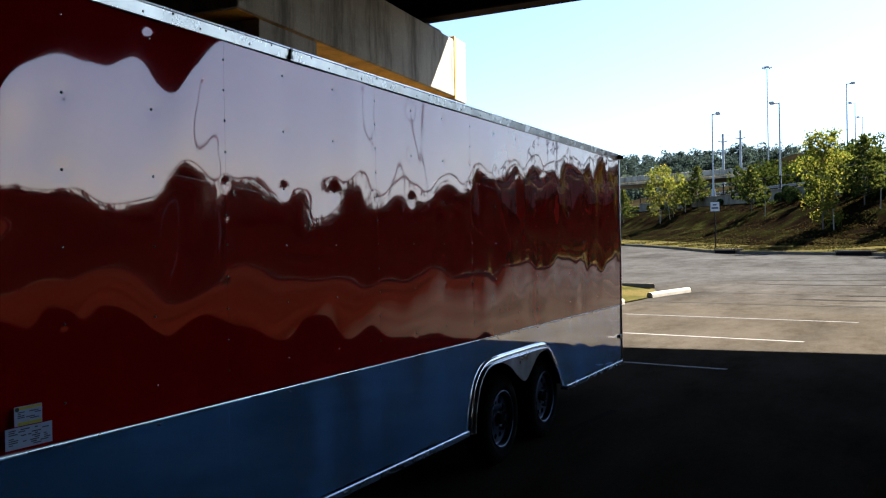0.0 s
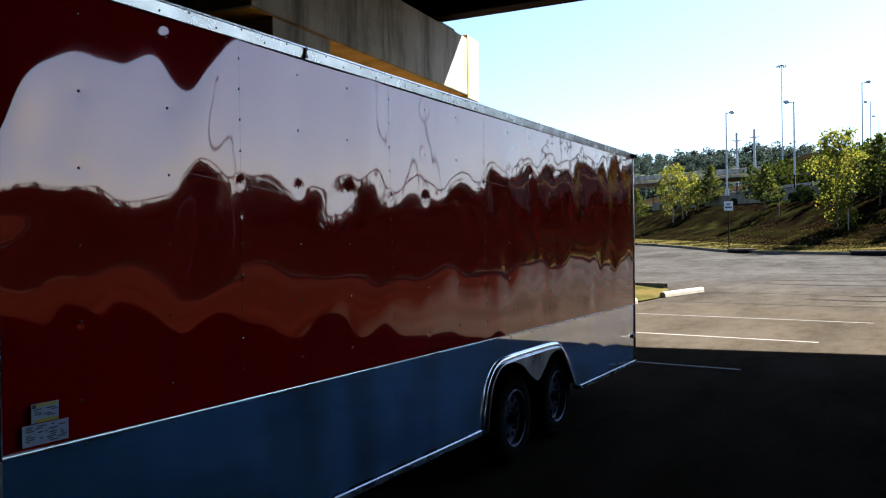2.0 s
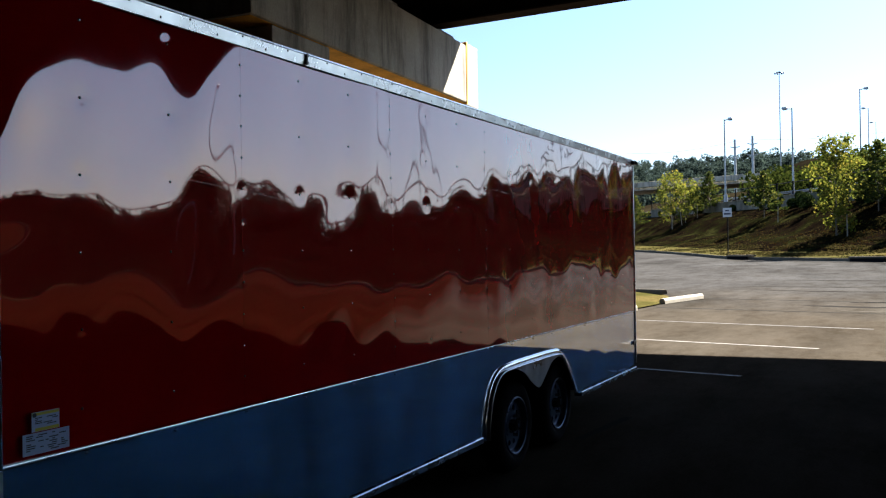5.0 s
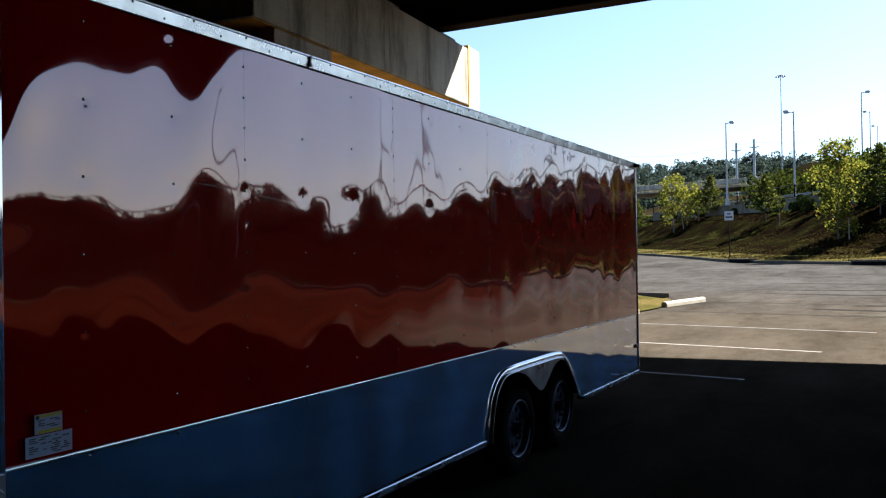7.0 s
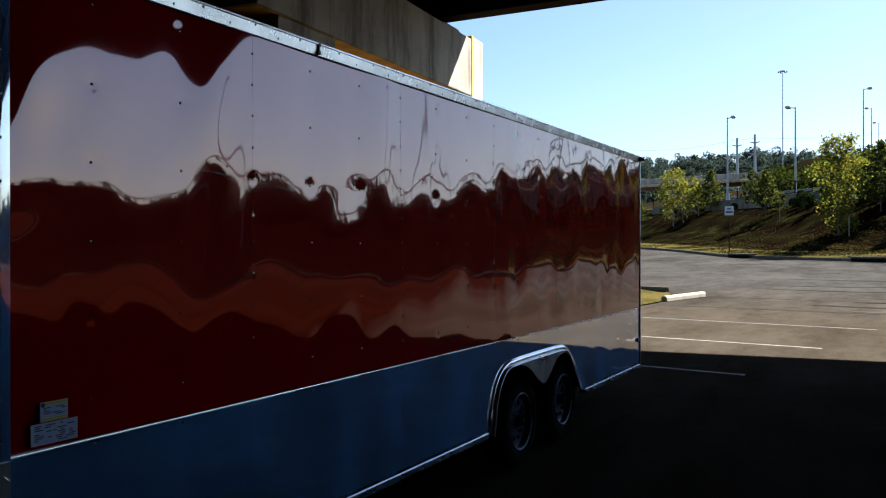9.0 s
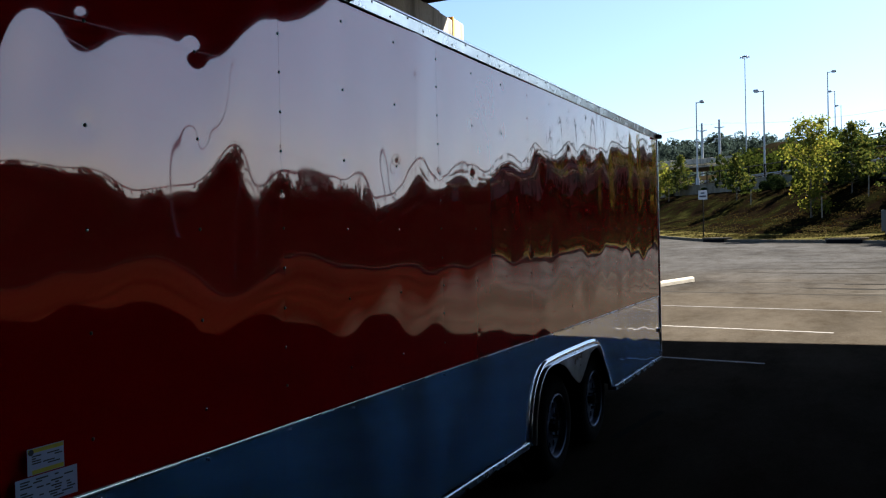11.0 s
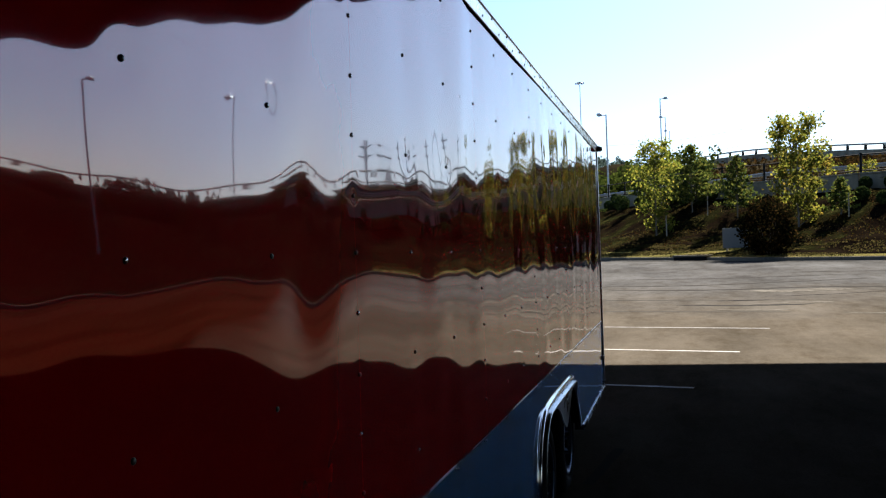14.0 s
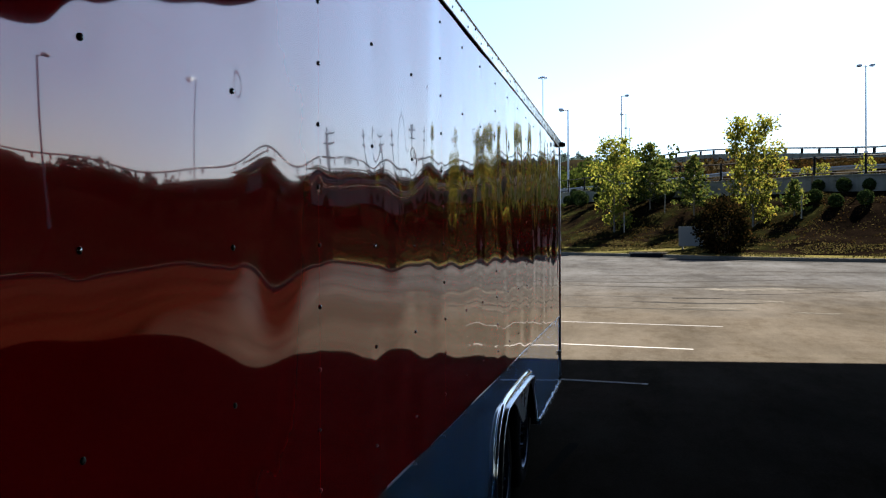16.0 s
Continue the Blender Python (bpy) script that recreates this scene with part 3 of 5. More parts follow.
def bridge():
    root = thing("overpass", DECK, "dark steel girder highway overpass with a concrete deck", "bridge", kind="structure")
    bm = bmesh.new()
    prism(bm, [(-48, 7.5), (-48, 7.28), (0.85, 7.2), (0.9, 6.88), (1.25, 6.88), (1.25, 7.1), (1.27, 7.9), (1.0, 7.95), (1.0, 7.5)], -70, 130, "x")
    part("deck_slab", bm, STEEL, root, "dark underside of the concrete deck")
    for y in (0.35, -2.4, -5.2, -8.0, -10.8, -13.6, -16.4, -19.2, -22, -24.8, -29, -33.5, -38, -42.5):
        bm = bmesh.new()
        prism(bm, [(y - 0.22, 6.57), (y + 0.22, 6.57), (y + 0.22, 6.61), (y + 0.02, 6.63), (y + 0.02, 7.45), (y - 0.02, 7.45), (y - 0.02, 6.63), (y - 0.22, 6.61)], -69, 129, "x")
        part("girder", bm, STEEL, root)
    for x in range(-60, 128, 7):
        bm = bmesh.new()
        box(bm, x - 0.04, x + 0.04, -42.5, 0.35, 6.75, 7.25)
        part("cross_frame", bm, STEEL, root)
    # added out of view: keeps light from behind off the pier and lot
    part("light_block_wall", box(bmesh.new(), -69, 129, -44.6, -44.0, -4.0, 7.25), STEEL, root, "dark unseen wall added behind the bridge to block light")
    pier = thing("bridge_pier", BR, "stained tan concrete bridge pier cap on a round-cornered column", "bridge pier", kind="structure")
    bm = bmesh.new()
    box(bm, -2.6, 0, -6.9, 1.05, 5.02, 6.28, 0.03)
    part("pier_cap", bm, CONCRETE, pier)
    part("soffit", box(bmesh.new(), -2.55, -0.06, -6.84, 1.0, 5.012, 5.0185), SOFFIT, pier, "ochre underside of the cap")
    bm = bmesh.new()
    box(bm, -2.5, -0.02, 1.055, 1.79, 4.97, 6.36, 0.03)
    part("cap_end", bm, CONCRETE, pier, "sunlit end block of the cap")
    part("stained_joint", box(bmesh.new(), -0.2, 0.012, 1.02, 1.09, 4.99, 6.35), SOFFIT, pier, "ochre-stained joint at the end of the cap")
    bm = bmesh.new()
    box(bm, -1.7, -0.04, -6.35, -4.76, -0.6, 4.998, 0.02)
    part("column", bm, CONCRETE, pier)
    for y, h in ((0.35, 0.26), (-2.4, 0.27)):
        bm = bmesh.new()
        box(bm, -1.6, -0.15, y - 0.42, y + 0.35, 6.282, 6.282 + h * 0.5, 0.02)
        part("bearing_pedestal", bm, CONCRETE, pier)
        bm = bmesh.new()
        box(bm, -1.1, -0.7, y - 0.15, y + 0.15, 6.28 + h * 0.5 + 0.004, 6.55)
        part("bearing", bm, STEEL, pier)
    bm = bmesh.new()
    box(bm, -2.5, -0.02, -5.9, -3.2, 6.282, 6.44, 0.02)
    part("cap_step", bm, CONCRETE, pier)


bridge()

# ---- trailer ----
K = 0.4064                                       # stud spacing
FRONT, REAR = -0.325, 6.945
Z_BOT, Z_SPLIT, Z_TOP, Z_ROOF = 0.44, 1.062, 2.585, 2.64
SHEETS = [FRONT, 2 * K, 5 * K, 8 * K, 11 * K, 14 * K, REAR]
rng = random.Random(11)


def screw_places():
    """Studs every 16 inches; the sheet joints carry a closer row."""
    out = []
    for k in range(0, 18):
        y = K * k
        if y > REAR - 0.03:
            continue
        seam = k % 3 == 2
        z = 1.72 + (6 if seam else 3) * (0.131 if seam else 0.262)
        step = 0.131 if seam else 0.262
        while z > Z_SPLIT + 0.05:
            if z < Z_TOP - 0.04:
                out.append((y + rng.uniform(-0.003, 0.003), z + rng.uniform(-0.004, 0.004), seam))
            z -= step
    return out


SCREWS = screw_places()
DIMPLES = np.array([(y, z, rng.uniform(0.35, 0.65) if seam else rng.uniform(0.7, 1.3), 0.016 if seam else 0.025) for y, z, seam in SCREWS])
shallow = (DIMPLES[:, 1] < 1.9) & (DIMPLES[:, 3] > 0.02)    # the lower rows are driven in less far
DIMPLES[shallow, 2] *= 0.35
DIMPLES[shallow, 3] = 0.015


# dents and bellies of the thin sheet, by half-length and half-height: along, height, out (mm)
DENTS = []


def dents(half_length, half_height, places):
    DENTS.extend((y, z, out, half_length, half_height) for y, z, out in places)


dents(0.07, 0.12, [(-0.28, 1.86, 5.8), (-0.28, 2.22, 7), (-0.22, 1.32, 0.4), (-0.22, 2.28, 7.8), (-0.1, 1.5, -3.3), (-0.1, 2.1, -3), (-0.04, 1.38, -1.6), (0.02, 1.8, -0.7), (0.08, 2.22, 0.9), (0.14, 1.56, 1.8), (0.2, 1.38, -1), (0.2, 2.1, -1.1), (0.2, 2.4, -0.8), (0.26, 1.86, 0.9), (0.38, 1.86, -0.7), (0.44, 1.14, 5.2), (0.44, 1.38, 2.3), (0.56, 1.74, -5.6), (0.56, 2.16, 2.1), (0.62, 2.4, 1.6), (0.8, 2.1, 0.9), (0.8, 2.52, -1.4), (1.34, 1.86, -2.4), (1.52, 1.26, -2.9), (1.7, 1.14, 2.9), (1.82, 1.56, -1.8), (1.82, 2.1, 1.4), (1.88, 2.58, 1.6), (1.94, 1.26, -1.5), (1.94, 1.38, 2.1)])    # upright dents
dents(0.07, 0.12, [(1.94, 2.04, -2.2), (2.12, 1.86, 1.8), (2.3, 1.74, -1.4), (2.36, 2.04, -2), (2.66, 1.98, 2)])    # upright dents
dents(0.1, 0.1, [(-0.22, 1.74, -5), (-0.1, 1.14, -4.9), (-0.04, 1.74, -3), (0.14, 1.08, -2.8), (0.14, 1.5, -3.1), (0.26, 2.34, 0.8), (0.32, 1.56, 1.4), (0.5, 1.62, -2.3), (0.56, 2.28, 1.8), (0.62, 1.92, -2.5), (0.68, 1.5, 3.3), (0.74, 1.2, 1.1), (0.92, 1.62, -1), (0.92, 1.68, 1.7), (0.98, 1.32, -1.1), (0.98, 1.92, -1.4), (1.28, 1.26, -1.1), (1.34, 2.34, 1.8), (1.46, 1.74, 1.8), (1.52, 1.62, -1), (1.58, 1.98, -3), (2.06, 1.26, -1.2), (2.36, 1.08, 0.7), (2.72, 1.08, -1.2), (3.14, 2.22, -2.5), (3.2, 1.56, -1.6)])    # round dents
dents(0.1, 0.2, [(-0.04, 2.58, 5.7), (0.38, 2.38, -4.3), (0.74, 2.58, 3.4), (1.16, 1.18, 6.1), (1.22, 2.18, -3.1), (1.46, 1.48, 6.9), (1.82, 2.38, 3.3), (2.06, 2.48, -2.4), (2.24, 1.48, -2.7), (2.66, 1.68, 4), (2.96, 1.78, -4.2)])    # long upright bellies
dents(0.18, 0.12, [(-0.28, 1.92, -1.2), (1.23, 2.46, -1.3)])    # flat bellies
dents(0.2, 0.22, [(1.4, 2.4, -5.7)])    # wide bellies
dents(0.4, 0.35, [(2.12, 1.26, 11.9), (2.6, 2.48, -5.3), (3.32, 1.08, 7.1)])    # broad bows
dents(0.07, 0.11, [(-0.325, 2.25, -14.0)])    # the pulled-in front edge
_d = random.Random(4)
for i in range(21):
    DENTS.append((3.42 + 0.165 * i, _d.uniform(1.95, 2.4), _d.choice((-1, 1)) * _d.uniform(2.0, 5.0), _d.uniform(0.06, 0.1), _d.uniform(0.12, 0.2)))
    DENTS.append((3.42 + 0.165 * i + 0.05, _d.uniform(1.2, 1.6), _d.choice((-1, 1)) * _d.uniform(2.2, 5.0), _d.uniform(0.06, 0.11), _d.uniform(0.1, 0.18)))
DENT = np.array(DENTS)


def skin(y, z):
    """How far the thin sheet stands out or in between the studs, in metres."""
    w = 0.0009 * noise.noise((y * 1.9, z * 1.5, 1.7))
    w += 0.0006 * noise.noise((y * 4.4, z * 2.0, 5.3))
    w += 0.0002 * noise.noise((y * 11.0, z * 3.0, 9.1))
    w -= 0.010 * math.exp(-((y - FRONT) / 0.14) ** 2 / 2)
    near = np.abs(DENT[:, 0] - y) < 5 * DENT[:, 3]
    e = DENT[near]
    w += 0.001 * float((e[:, 2] * np.exp(-((e[:, 0] - y) / e[:, 3]) ** 2 / 2 - ((e[:, 1] - z) / e[:, 4]) ** 2 / 2)).sum())
    d = (DIMPLES[:, 0] - y) ** 2 + (DIMPLES[:, 1] - z) ** 2
    near = d < 0.03
    if near.any():
        w -= float((0.001 * DIMPLES[near, 2] * np.exp(-d[near] / (2 * DIMPLES[near, 3] ** 2))).sum())
    return w


def belly(y, z):
    """The bare skirt leans back a little behind the wheels and is lightly rippled."""
    lean = -0.004 * (z - Z_BOT - 0.05) * min(1.0, max(0.0, (y - 5.2) / 0.25)) * min(1.0, max(0.0, (REAR - y) / 0.15))
    calm = 0.4 if y < 5.2 else min(1.0, (y - 5.2) / 0.3)
    return lean + calm * (0.0055 * noise.noise((y * 4.6, z * 1.8, 2.0)) + 0.0006 * noise.noise((y * 11.0, z * 4.0, 6.0)))


def sheet(name, y0, y1, z0, z1, mat, parent, x0, amount, label="", res=0.02):
    ny, nz = max(2, int((y1 - y0) / res)), max(2, int((z1 - z0) / res))
    verts, faces = [], []
    for j in range(nz + 1):
        z = z0 + (z1 - z0) * j / nz
        for i in range(ny + 1):
            y = y0 + (y1 - y0) * i / ny
            verts.append((x0 + (amount * skin(y, z) if z0 > 1 else belly(y, z)), y, z))
    k = ny + 1
    for j in range(nz):
        for i in range(ny):
            faces.append((j * k + i, j * k + i + 1, j * k + k + i + 1, j * k + k + i))
    # turned-in edge all round gives the sheet its thickness
    rim = [i for i in range(k)] + [j * k + ny for j in range(1, nz + 1)] + [nz * k + i for i in range(ny - 1, -1, -1)] + [j * k for j in range(nz - 1, 0, -1)]
    base = len(verts)
    for v in rim:
        verts.append((x0 - 0.012, verts[v][1], verts[v][2]))
    for a in range(len(rim)):
        b = (a + 1) % len(rim)
        faces.append((rim[b], rim[a], base + a, base + b))
    ob = from_arrays(name, verts, faces, mat, parent, True)
    ob.data.set_sharp_from_angle(angle=radians(50))
    if label:
        ob["label"] = label
    return ob


def arch(points, n=10):
    out = []
    for i in range(len(points) - 1):
        a, b, c, d = (Vector(points[max(0, min(len(points) - 1, i + j))]) for j in (-1, 0, 1, 2))
        for s in range(n):
            u = s / n
            p = 0.5 * ((2 * b) + (c - a) * u + (2 * a - 5 * b + 4 * c - d) * u * u + (3 * b - a - 3 * c + d) * u ** 3)
            out.append((p.x, p.y))
    out.append(tuple(points[-1]))
    return out


OPEN_LEFT, OPEN_RIGHT = 3.05, 5.2
OUTER = arch([(3.16, 0.45), (3.19, 0.62), (3.26, 0.78), (3.4, 0.885), (3.62, 0.91), (4.05, 0.915), (4.48, 0.912), (4.66, 0.885), (4.84, 0.77), (4.98, 0.62), (5.06, 0.5)], 6)
INNER = arch([(3.215, 0.45), (3.25, 0.62), (3.33, 0.77), (3.48, 0.858), (3.66, 0.868), (3.84, 0.82), (3.97, 0.74), (4.08, 0.685), (4.13, 0.675), (4.18, 0.69), (4.28, 0.755), (4.4, 0.83), (4.55, 0.858), (4.68, 0.83), (4.82, 0.72), (4.94, 0.57), (5.03, 0.44)], 6)


RAIL_PROFILE = [(-0.02, Z_TOP - 0.002), (0.0045, Z_TOP - 0.001), (0.006, Z_TOP + 0.001), (0.012, Z_ROOF - 0.008), (0.018, Z_ROOF - 0.006), (0.018, Z_ROOF), (0.014, Z_ROOF + 0.003), (-0.05, Z_ROOF + 0.004)]


def trailer():
    root = thing("enclosed_trailer", Matrix(), "dark red enclosed cargo trailer with bare aluminium skirt, tandem axles", "trailer")
    for a, b in zip(SHEETS, SHEETS[1:]):
        sheet("side_panel", a + 0.0003, b - 0.0003, Z_SPLIT + 0.004, Z_TOP + 0.01, RED, root, 0.0, 1.0, "glossy dark red sheet with wavy reflections", 0.01 if b < 3.3 else 0.016)
    # aluminium skirt, cut round the wheel opening
    lower = [FRONT, 2 * K, 5 * K, OPEN_LEFT, OPEN_RIGHT, REAR]
    for a, b in zip(lower, lower[1:]):
        z0 = Z_BOT + 0.05
        if a == OPEN_LEFT:
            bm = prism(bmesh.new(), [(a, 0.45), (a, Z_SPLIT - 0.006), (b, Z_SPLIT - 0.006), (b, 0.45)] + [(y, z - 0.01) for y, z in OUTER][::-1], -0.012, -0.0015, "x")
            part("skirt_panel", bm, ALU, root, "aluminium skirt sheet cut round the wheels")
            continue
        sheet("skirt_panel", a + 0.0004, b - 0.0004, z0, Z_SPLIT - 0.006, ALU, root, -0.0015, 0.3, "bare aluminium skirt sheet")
    # belt trim and its screws' lip
    bm = bmesh.new()
    prism(bm, [(-0.01, Z_SPLIT - 0.0055), (0.002, Z_SPLIT - 0.0055), (0.0032, Z_SPLIT - 0.003), (0.0032, Z_SPLIT - 0.0005), (0.0024, Z_SPLIT + 0.003), (0.001, Z_SPLIT + 0.0038), (-0.01, Z_SPLIT + 0.0038)], FRONT, REAR, "y")
    part("belt_trim", bm, TRIM, root, "thin bright trim between paint and aluminium")
    # bottom rail in front of and behind the wheels
    for y0, y1 in ((FRONT, 3.15), (5.16, REAR)):
        bm = bmesh.new()
        prism(bm, [(-0.06, Z_BOT), (0.006, Z_BOT), (0.008, Z_BOT + 0.005), (0.008, Z_BOT + 0.034), (0.005, Z_BOT + 0.04), (-0.06, Z_BOT + 0.05)], y0, y1, "y")
        part("bottom_rail", bm, BOTTOM_RAIL, root, "bright aluminium bottom rail")
    # roof rail in two lengths, flared at the top, with a dark gap under it
    for y0, y1 in ((FRONT - 0.03, 1.258), (1.266, REAR - 0.01)):
        bm = bmesh.new()
        prism(bm, RAIL_PROFILE, y0, y1, "y")
        part("roof_rail", bm, WHITE_RAIL, root, "bright aluminium roof rail")
        bm = bmesh.new()
        box(bm, -0.015, 0.0015, y0, y1, Z_TOP - 0.0045, Z_TOP - 0.0028)
        part("rail_gap", bm, DARK, root, "dark gap below the rail")
    bm = bmesh.new()
    box(bm, 0.0, 0.019, 1.256, 1.268, Z_TOP + 0.004, Z_ROOF - 0.008, 0.002)
    part("rail_joiner", bm, RUST, root, "bolted joint plate")
    for z in (Z_TOP + 0.01, Z_TOP + 0.044):
        bm = bmesh.new()
        tube(bm, (0.0, 1.262, z), (0.022, 1.262, z), 0.009)
        part("joiner_bolt", bm, RUST, root)
    # roof, ends, far side, floor
    bm = bmesh.new()
    prism(bm, [(-0.06, Z_ROOF - 0.03), (-0.06, Z_ROOF), (-0.5, Z_ROOF + 0.025), (-1.25, Z_ROOF + 0.04), (-2.0, Z_ROOF + 0.025), (-2.5, Z_ROOF), (-2.5, Z_ROOF - 0.03)], FRONT + 0.02, REAR - 0.01, "y")
    part("roof", bm, TRIM, root, "flat aluminium roof")
    bm = bmesh.new()
    box(bm, -2.52, -2.5, FRONT, REAR, Z_BOT, Z_ROOF)
    part("far_side", bm, RED, root)
    bm = bmesh.new()
    box(bm, -2.498, -0.03, REAR - 0.03, REAR - 0.004, Z_BOT, Z_ROOF - 0.03)
    part("rear_door", bm, RED, root, "rear ramp door")
    bm = bmesh.new()
    box(bm, -2.498, -0.09, FRONT - 0.06, FRONT - 0.03, Z_BOT, Z_ROOF - 0.03)
    part("front_wall", bm, RED, root)
    for y0, y1 in ((FRONT - 0.02, 3.14), (5.1, REAR - 0.05)):
        bm = bmesh.new()
        box(bm, -2.49, -0.03, y0, y1, Z_BOT + 0.06, Z_BOT + 0.14)
        part("floor", bm, DARK, root)
    for x in (-0.5, -2.0):
        bm = bmesh.new()
        box(bm, x - 0.05, x + 0.05, FRONT, REAR - 0.06, Z_BOT + 0.02, Z_BOT + 0.058)
        part("chassis_beam", bm, DARK, root)
    # wheel well liner
    bm = bmesh.new()
    prism(bm, [(3.1, 0.5), (3.1, 1.0), (5.12, 1.0), (5.12, 0.5), (5.1, 0.5), (5.1, 0.98), (3.12, 0.98), (3.12, 0.5)], -0.6, -0.016, "x")
    box(bm, -0.62, -0.602, 3.1, 5.12, 0.5, 1.0)
    part("wheel_well", bm, DARK, root, "black wheel well")
    # fender flare: outer lip, web between the wheels
    def flare_strip(outline, name, x_in, x_out, width, label, mat=FLARE):
        verts, faces = [], []
        n = len(outline)
        for i, (y, z) in enumerate(outline):
            t = Vector(outline[min(i + 1, n - 1)]) - Vector(outline[max(i - 1, 0)])
            nr = Vector((-t.y, t.x)).normalized()
            fade = 1.0 - 0.85 * min(1.0, max(0.0, (y - 4.62) / 0.2))
            for off, x in ((0.012, x_in), (0.002, x_out * 0.25 * fade), (0.0, x_out * 0.9 * fade), (-width * 0.5, x_out * fade), (-width, x_out * 0.93 * fade), (-width - 0.002, x_in)):
                verts.append((x, y + nr.x * off, z + nr.y * off))
        for i in range(n - 1):
            for j in range(5):
                faces.append((i * 6 + j, i * 6 + j + 1, i * 6 + 7 + j, i * 6 + 6 + j))
        ob = from_arrays(name, verts, faces, mat, root, True)
        ob["label"] = label
    flare_strip(OUTER, "fender_flange", -0.004, 0.012, 0.034, "flat dull aluminium fender flange with screws", ALU)
    inner = [(y + (0.033 if y < 4.1 else -0.033) * min(1.0, abs(y - 4.1) / 0.8) ** 2, z - 0.033 * (1 - min(1.0, abs(y - 4.1) / 0.9) ** 4)) for y, z in OUTER]
    flare_strip(inner, "fender_bead", -0.004, 0.034, 0.01, "bright rolled lip of the fender")
    bm = bmesh.new()
    top = [(y, z - 0.036) for y, z in OUTER if 3.36 < y < 4.76]
    low = [(y, z - 0.004) for y, z in INNER if 3.5 < y < 4.68]
    prism(bm, top + low[::-1], 0.016, 0.022, "x")
    part("fender_web", bm, FLARE, root, "pointed aluminium web between the wheels")
    # corner posts
    verts, faces = [], []
    for j in range(2):
        z = (Z_SPLIT - 0.004, Z_TOP)[j]
        for i in range(9):
            a = math.pi / 2 * i / 8
            verts.append((-0.085 + 0.093 * math.cos(a), FRONT - 0.004 - 0.093 * math.sin(a), z))
        verts.append((0.008, FRONT + 0.02, z))
    n = 10
    order = [9] + list(range(9))
    for a, b in zip(order, order[1:]):
        faces.append((a, b, n + b, n + a))
    ob = from_arrays("corner_post", verts, faces, ALU, root, True)
    ob["label"] = "rounded aluminium front corner with rivets"
    bm = bmesh.new()
    prof = [(-0.085 + 0.096 * math.cos(math.pi / 2 * i / 8), FRONT - 0.004 - 0.096 * math.sin(math.pi / 2 * i / 8)) for i in range(9)]
    prism(bm, [(0.011, FRONT + 0.018)] + prof + [(-0.085, FRONT - 0.02), (-0.02, FRONT + 0.018)], Z_BOT, Z_SPLIT - 0.008, "z")
    corner = part("tread_corner", bm, TREAD, root, "diamond tread plate on the lower front corner")
    for j in range(10):
        for i in range(3):
            bm = bmesh.new()
            bmesh.ops.create_icosphere(bm, subdivisions=1, radius=0.5, matrix=pose(0.0115 - 0.012 * i * i, FRONT + 0.006 - 0.03 * i, Z_BOT + 0.04 + 0.058 * j + (0.029 if i % 2 else 0), 45 if (i + j) % 2 else -45, 0, -20 * i) @ Matrix.Diagonal((0.004, 0.007, 0.036, 1)))
            part("tread_bar", bm, TREAD, corner)
    bm = bmesh.new()
    prism(bm, [(-0.05, REAR - 0.012), (0.006, REAR - 0.012), (0.009, REAR - 0.006), (0.009, REAR + 0.004), (-0.05, REAR + 0.006)], Z_BOT, Z_TOP, "z")
    part("rear_corner_trim", bm, TRIM, root, "narrow aluminium rear corner trim")
    # marker lamps
    bm = bmesh.new()
    box(bm, 0.006, 0.045, REAR - 0.09, REAR - 0.01, Z_ROOF - 0.055, Z_ROOF - 0.012, 0.008)
    lamp = part("marker_lamp", bm, BLACK_PLASTIC, root, "small black clearance lamp")
    bm = bmesh.new()
    box(bm, 0.0455, 0.055, REAR - 0.08, REAR - 0.02, Z_ROOF - 0.05, Z_ROOF - 0.017, 0.004)
    part("lens", bm, DARK, lamp)
    bm = bmesh.new()
    box(bm, 0.0, 0.016, REAR - 0.12, REAR - 0.03, 0.715, 0.755, 0.006)
    part("marker_lamp", bm, BLACK_PLASTIC, root, "dark oblong side marker lamp")
    # wheels
    for y in (3.87, 4.77):
        zc = SLOPE * y + 0.335
        wheel = part("wheel", revolve(bmesh.new(), [(0.03, -0.2), (0.2, -0.2), (0.2, -0.05)], 24), DARK, root, "silver pierced-steel trailer wheel with black tyre", at=pose(-0.05, y, zc))
        prof = [(0.195, -0.2), (0.26, -0.215), (0.32, -0.19), (0.337, -0.165), (0.338, -0.12), (0.337, -0.06), (0.325, -0.03), (0.29, -0.008), (0.25, -0.004), (0.222, -0.012), (0.198, -0.03)]
        part("tyre", revolve(bmesh.new(), prof, 48), RUBBER, wheel, "black rubber tyre", True)
        part("rim", revolve(bmesh.new(), [(0.198, -0.2), (0.19, -0.06), (0.2, -0.035), (0.21, -0.022), (0.212, -0.012), (0.203, -0.008), (0.196, -0.016), (0.188, -0.045), (0.178, -0.06), (0.165, -0.06)], 48), RIM, wheel, "silver painted steel rim", True)
        # pressed steel disc pierced by a ring of round holes
        bm = bmesh.new()
        for cy, cz, r, n in [(0, 0, 0.176, 48), (0, 0, 0.042, 24)] + [(0.132 * math.cos(k * math.pi / 5), 0.132 * math.sin(k * math.pi / 5), 0.021, 12) for k in range(10)]:
            ring = [bm.verts.new((-0.055, cy + r * math.cos(2 * math.pi * i / n), cz + r * math.sin(2 * math.pi * i / n))) for i in range(n)]
            for i in range(n):
                bm.edges.new((ring[i], ring[(i + 1) % n]))
        bmesh.ops.triangle_fill(bm, use_beauty=True, edges=bm.edges[:])
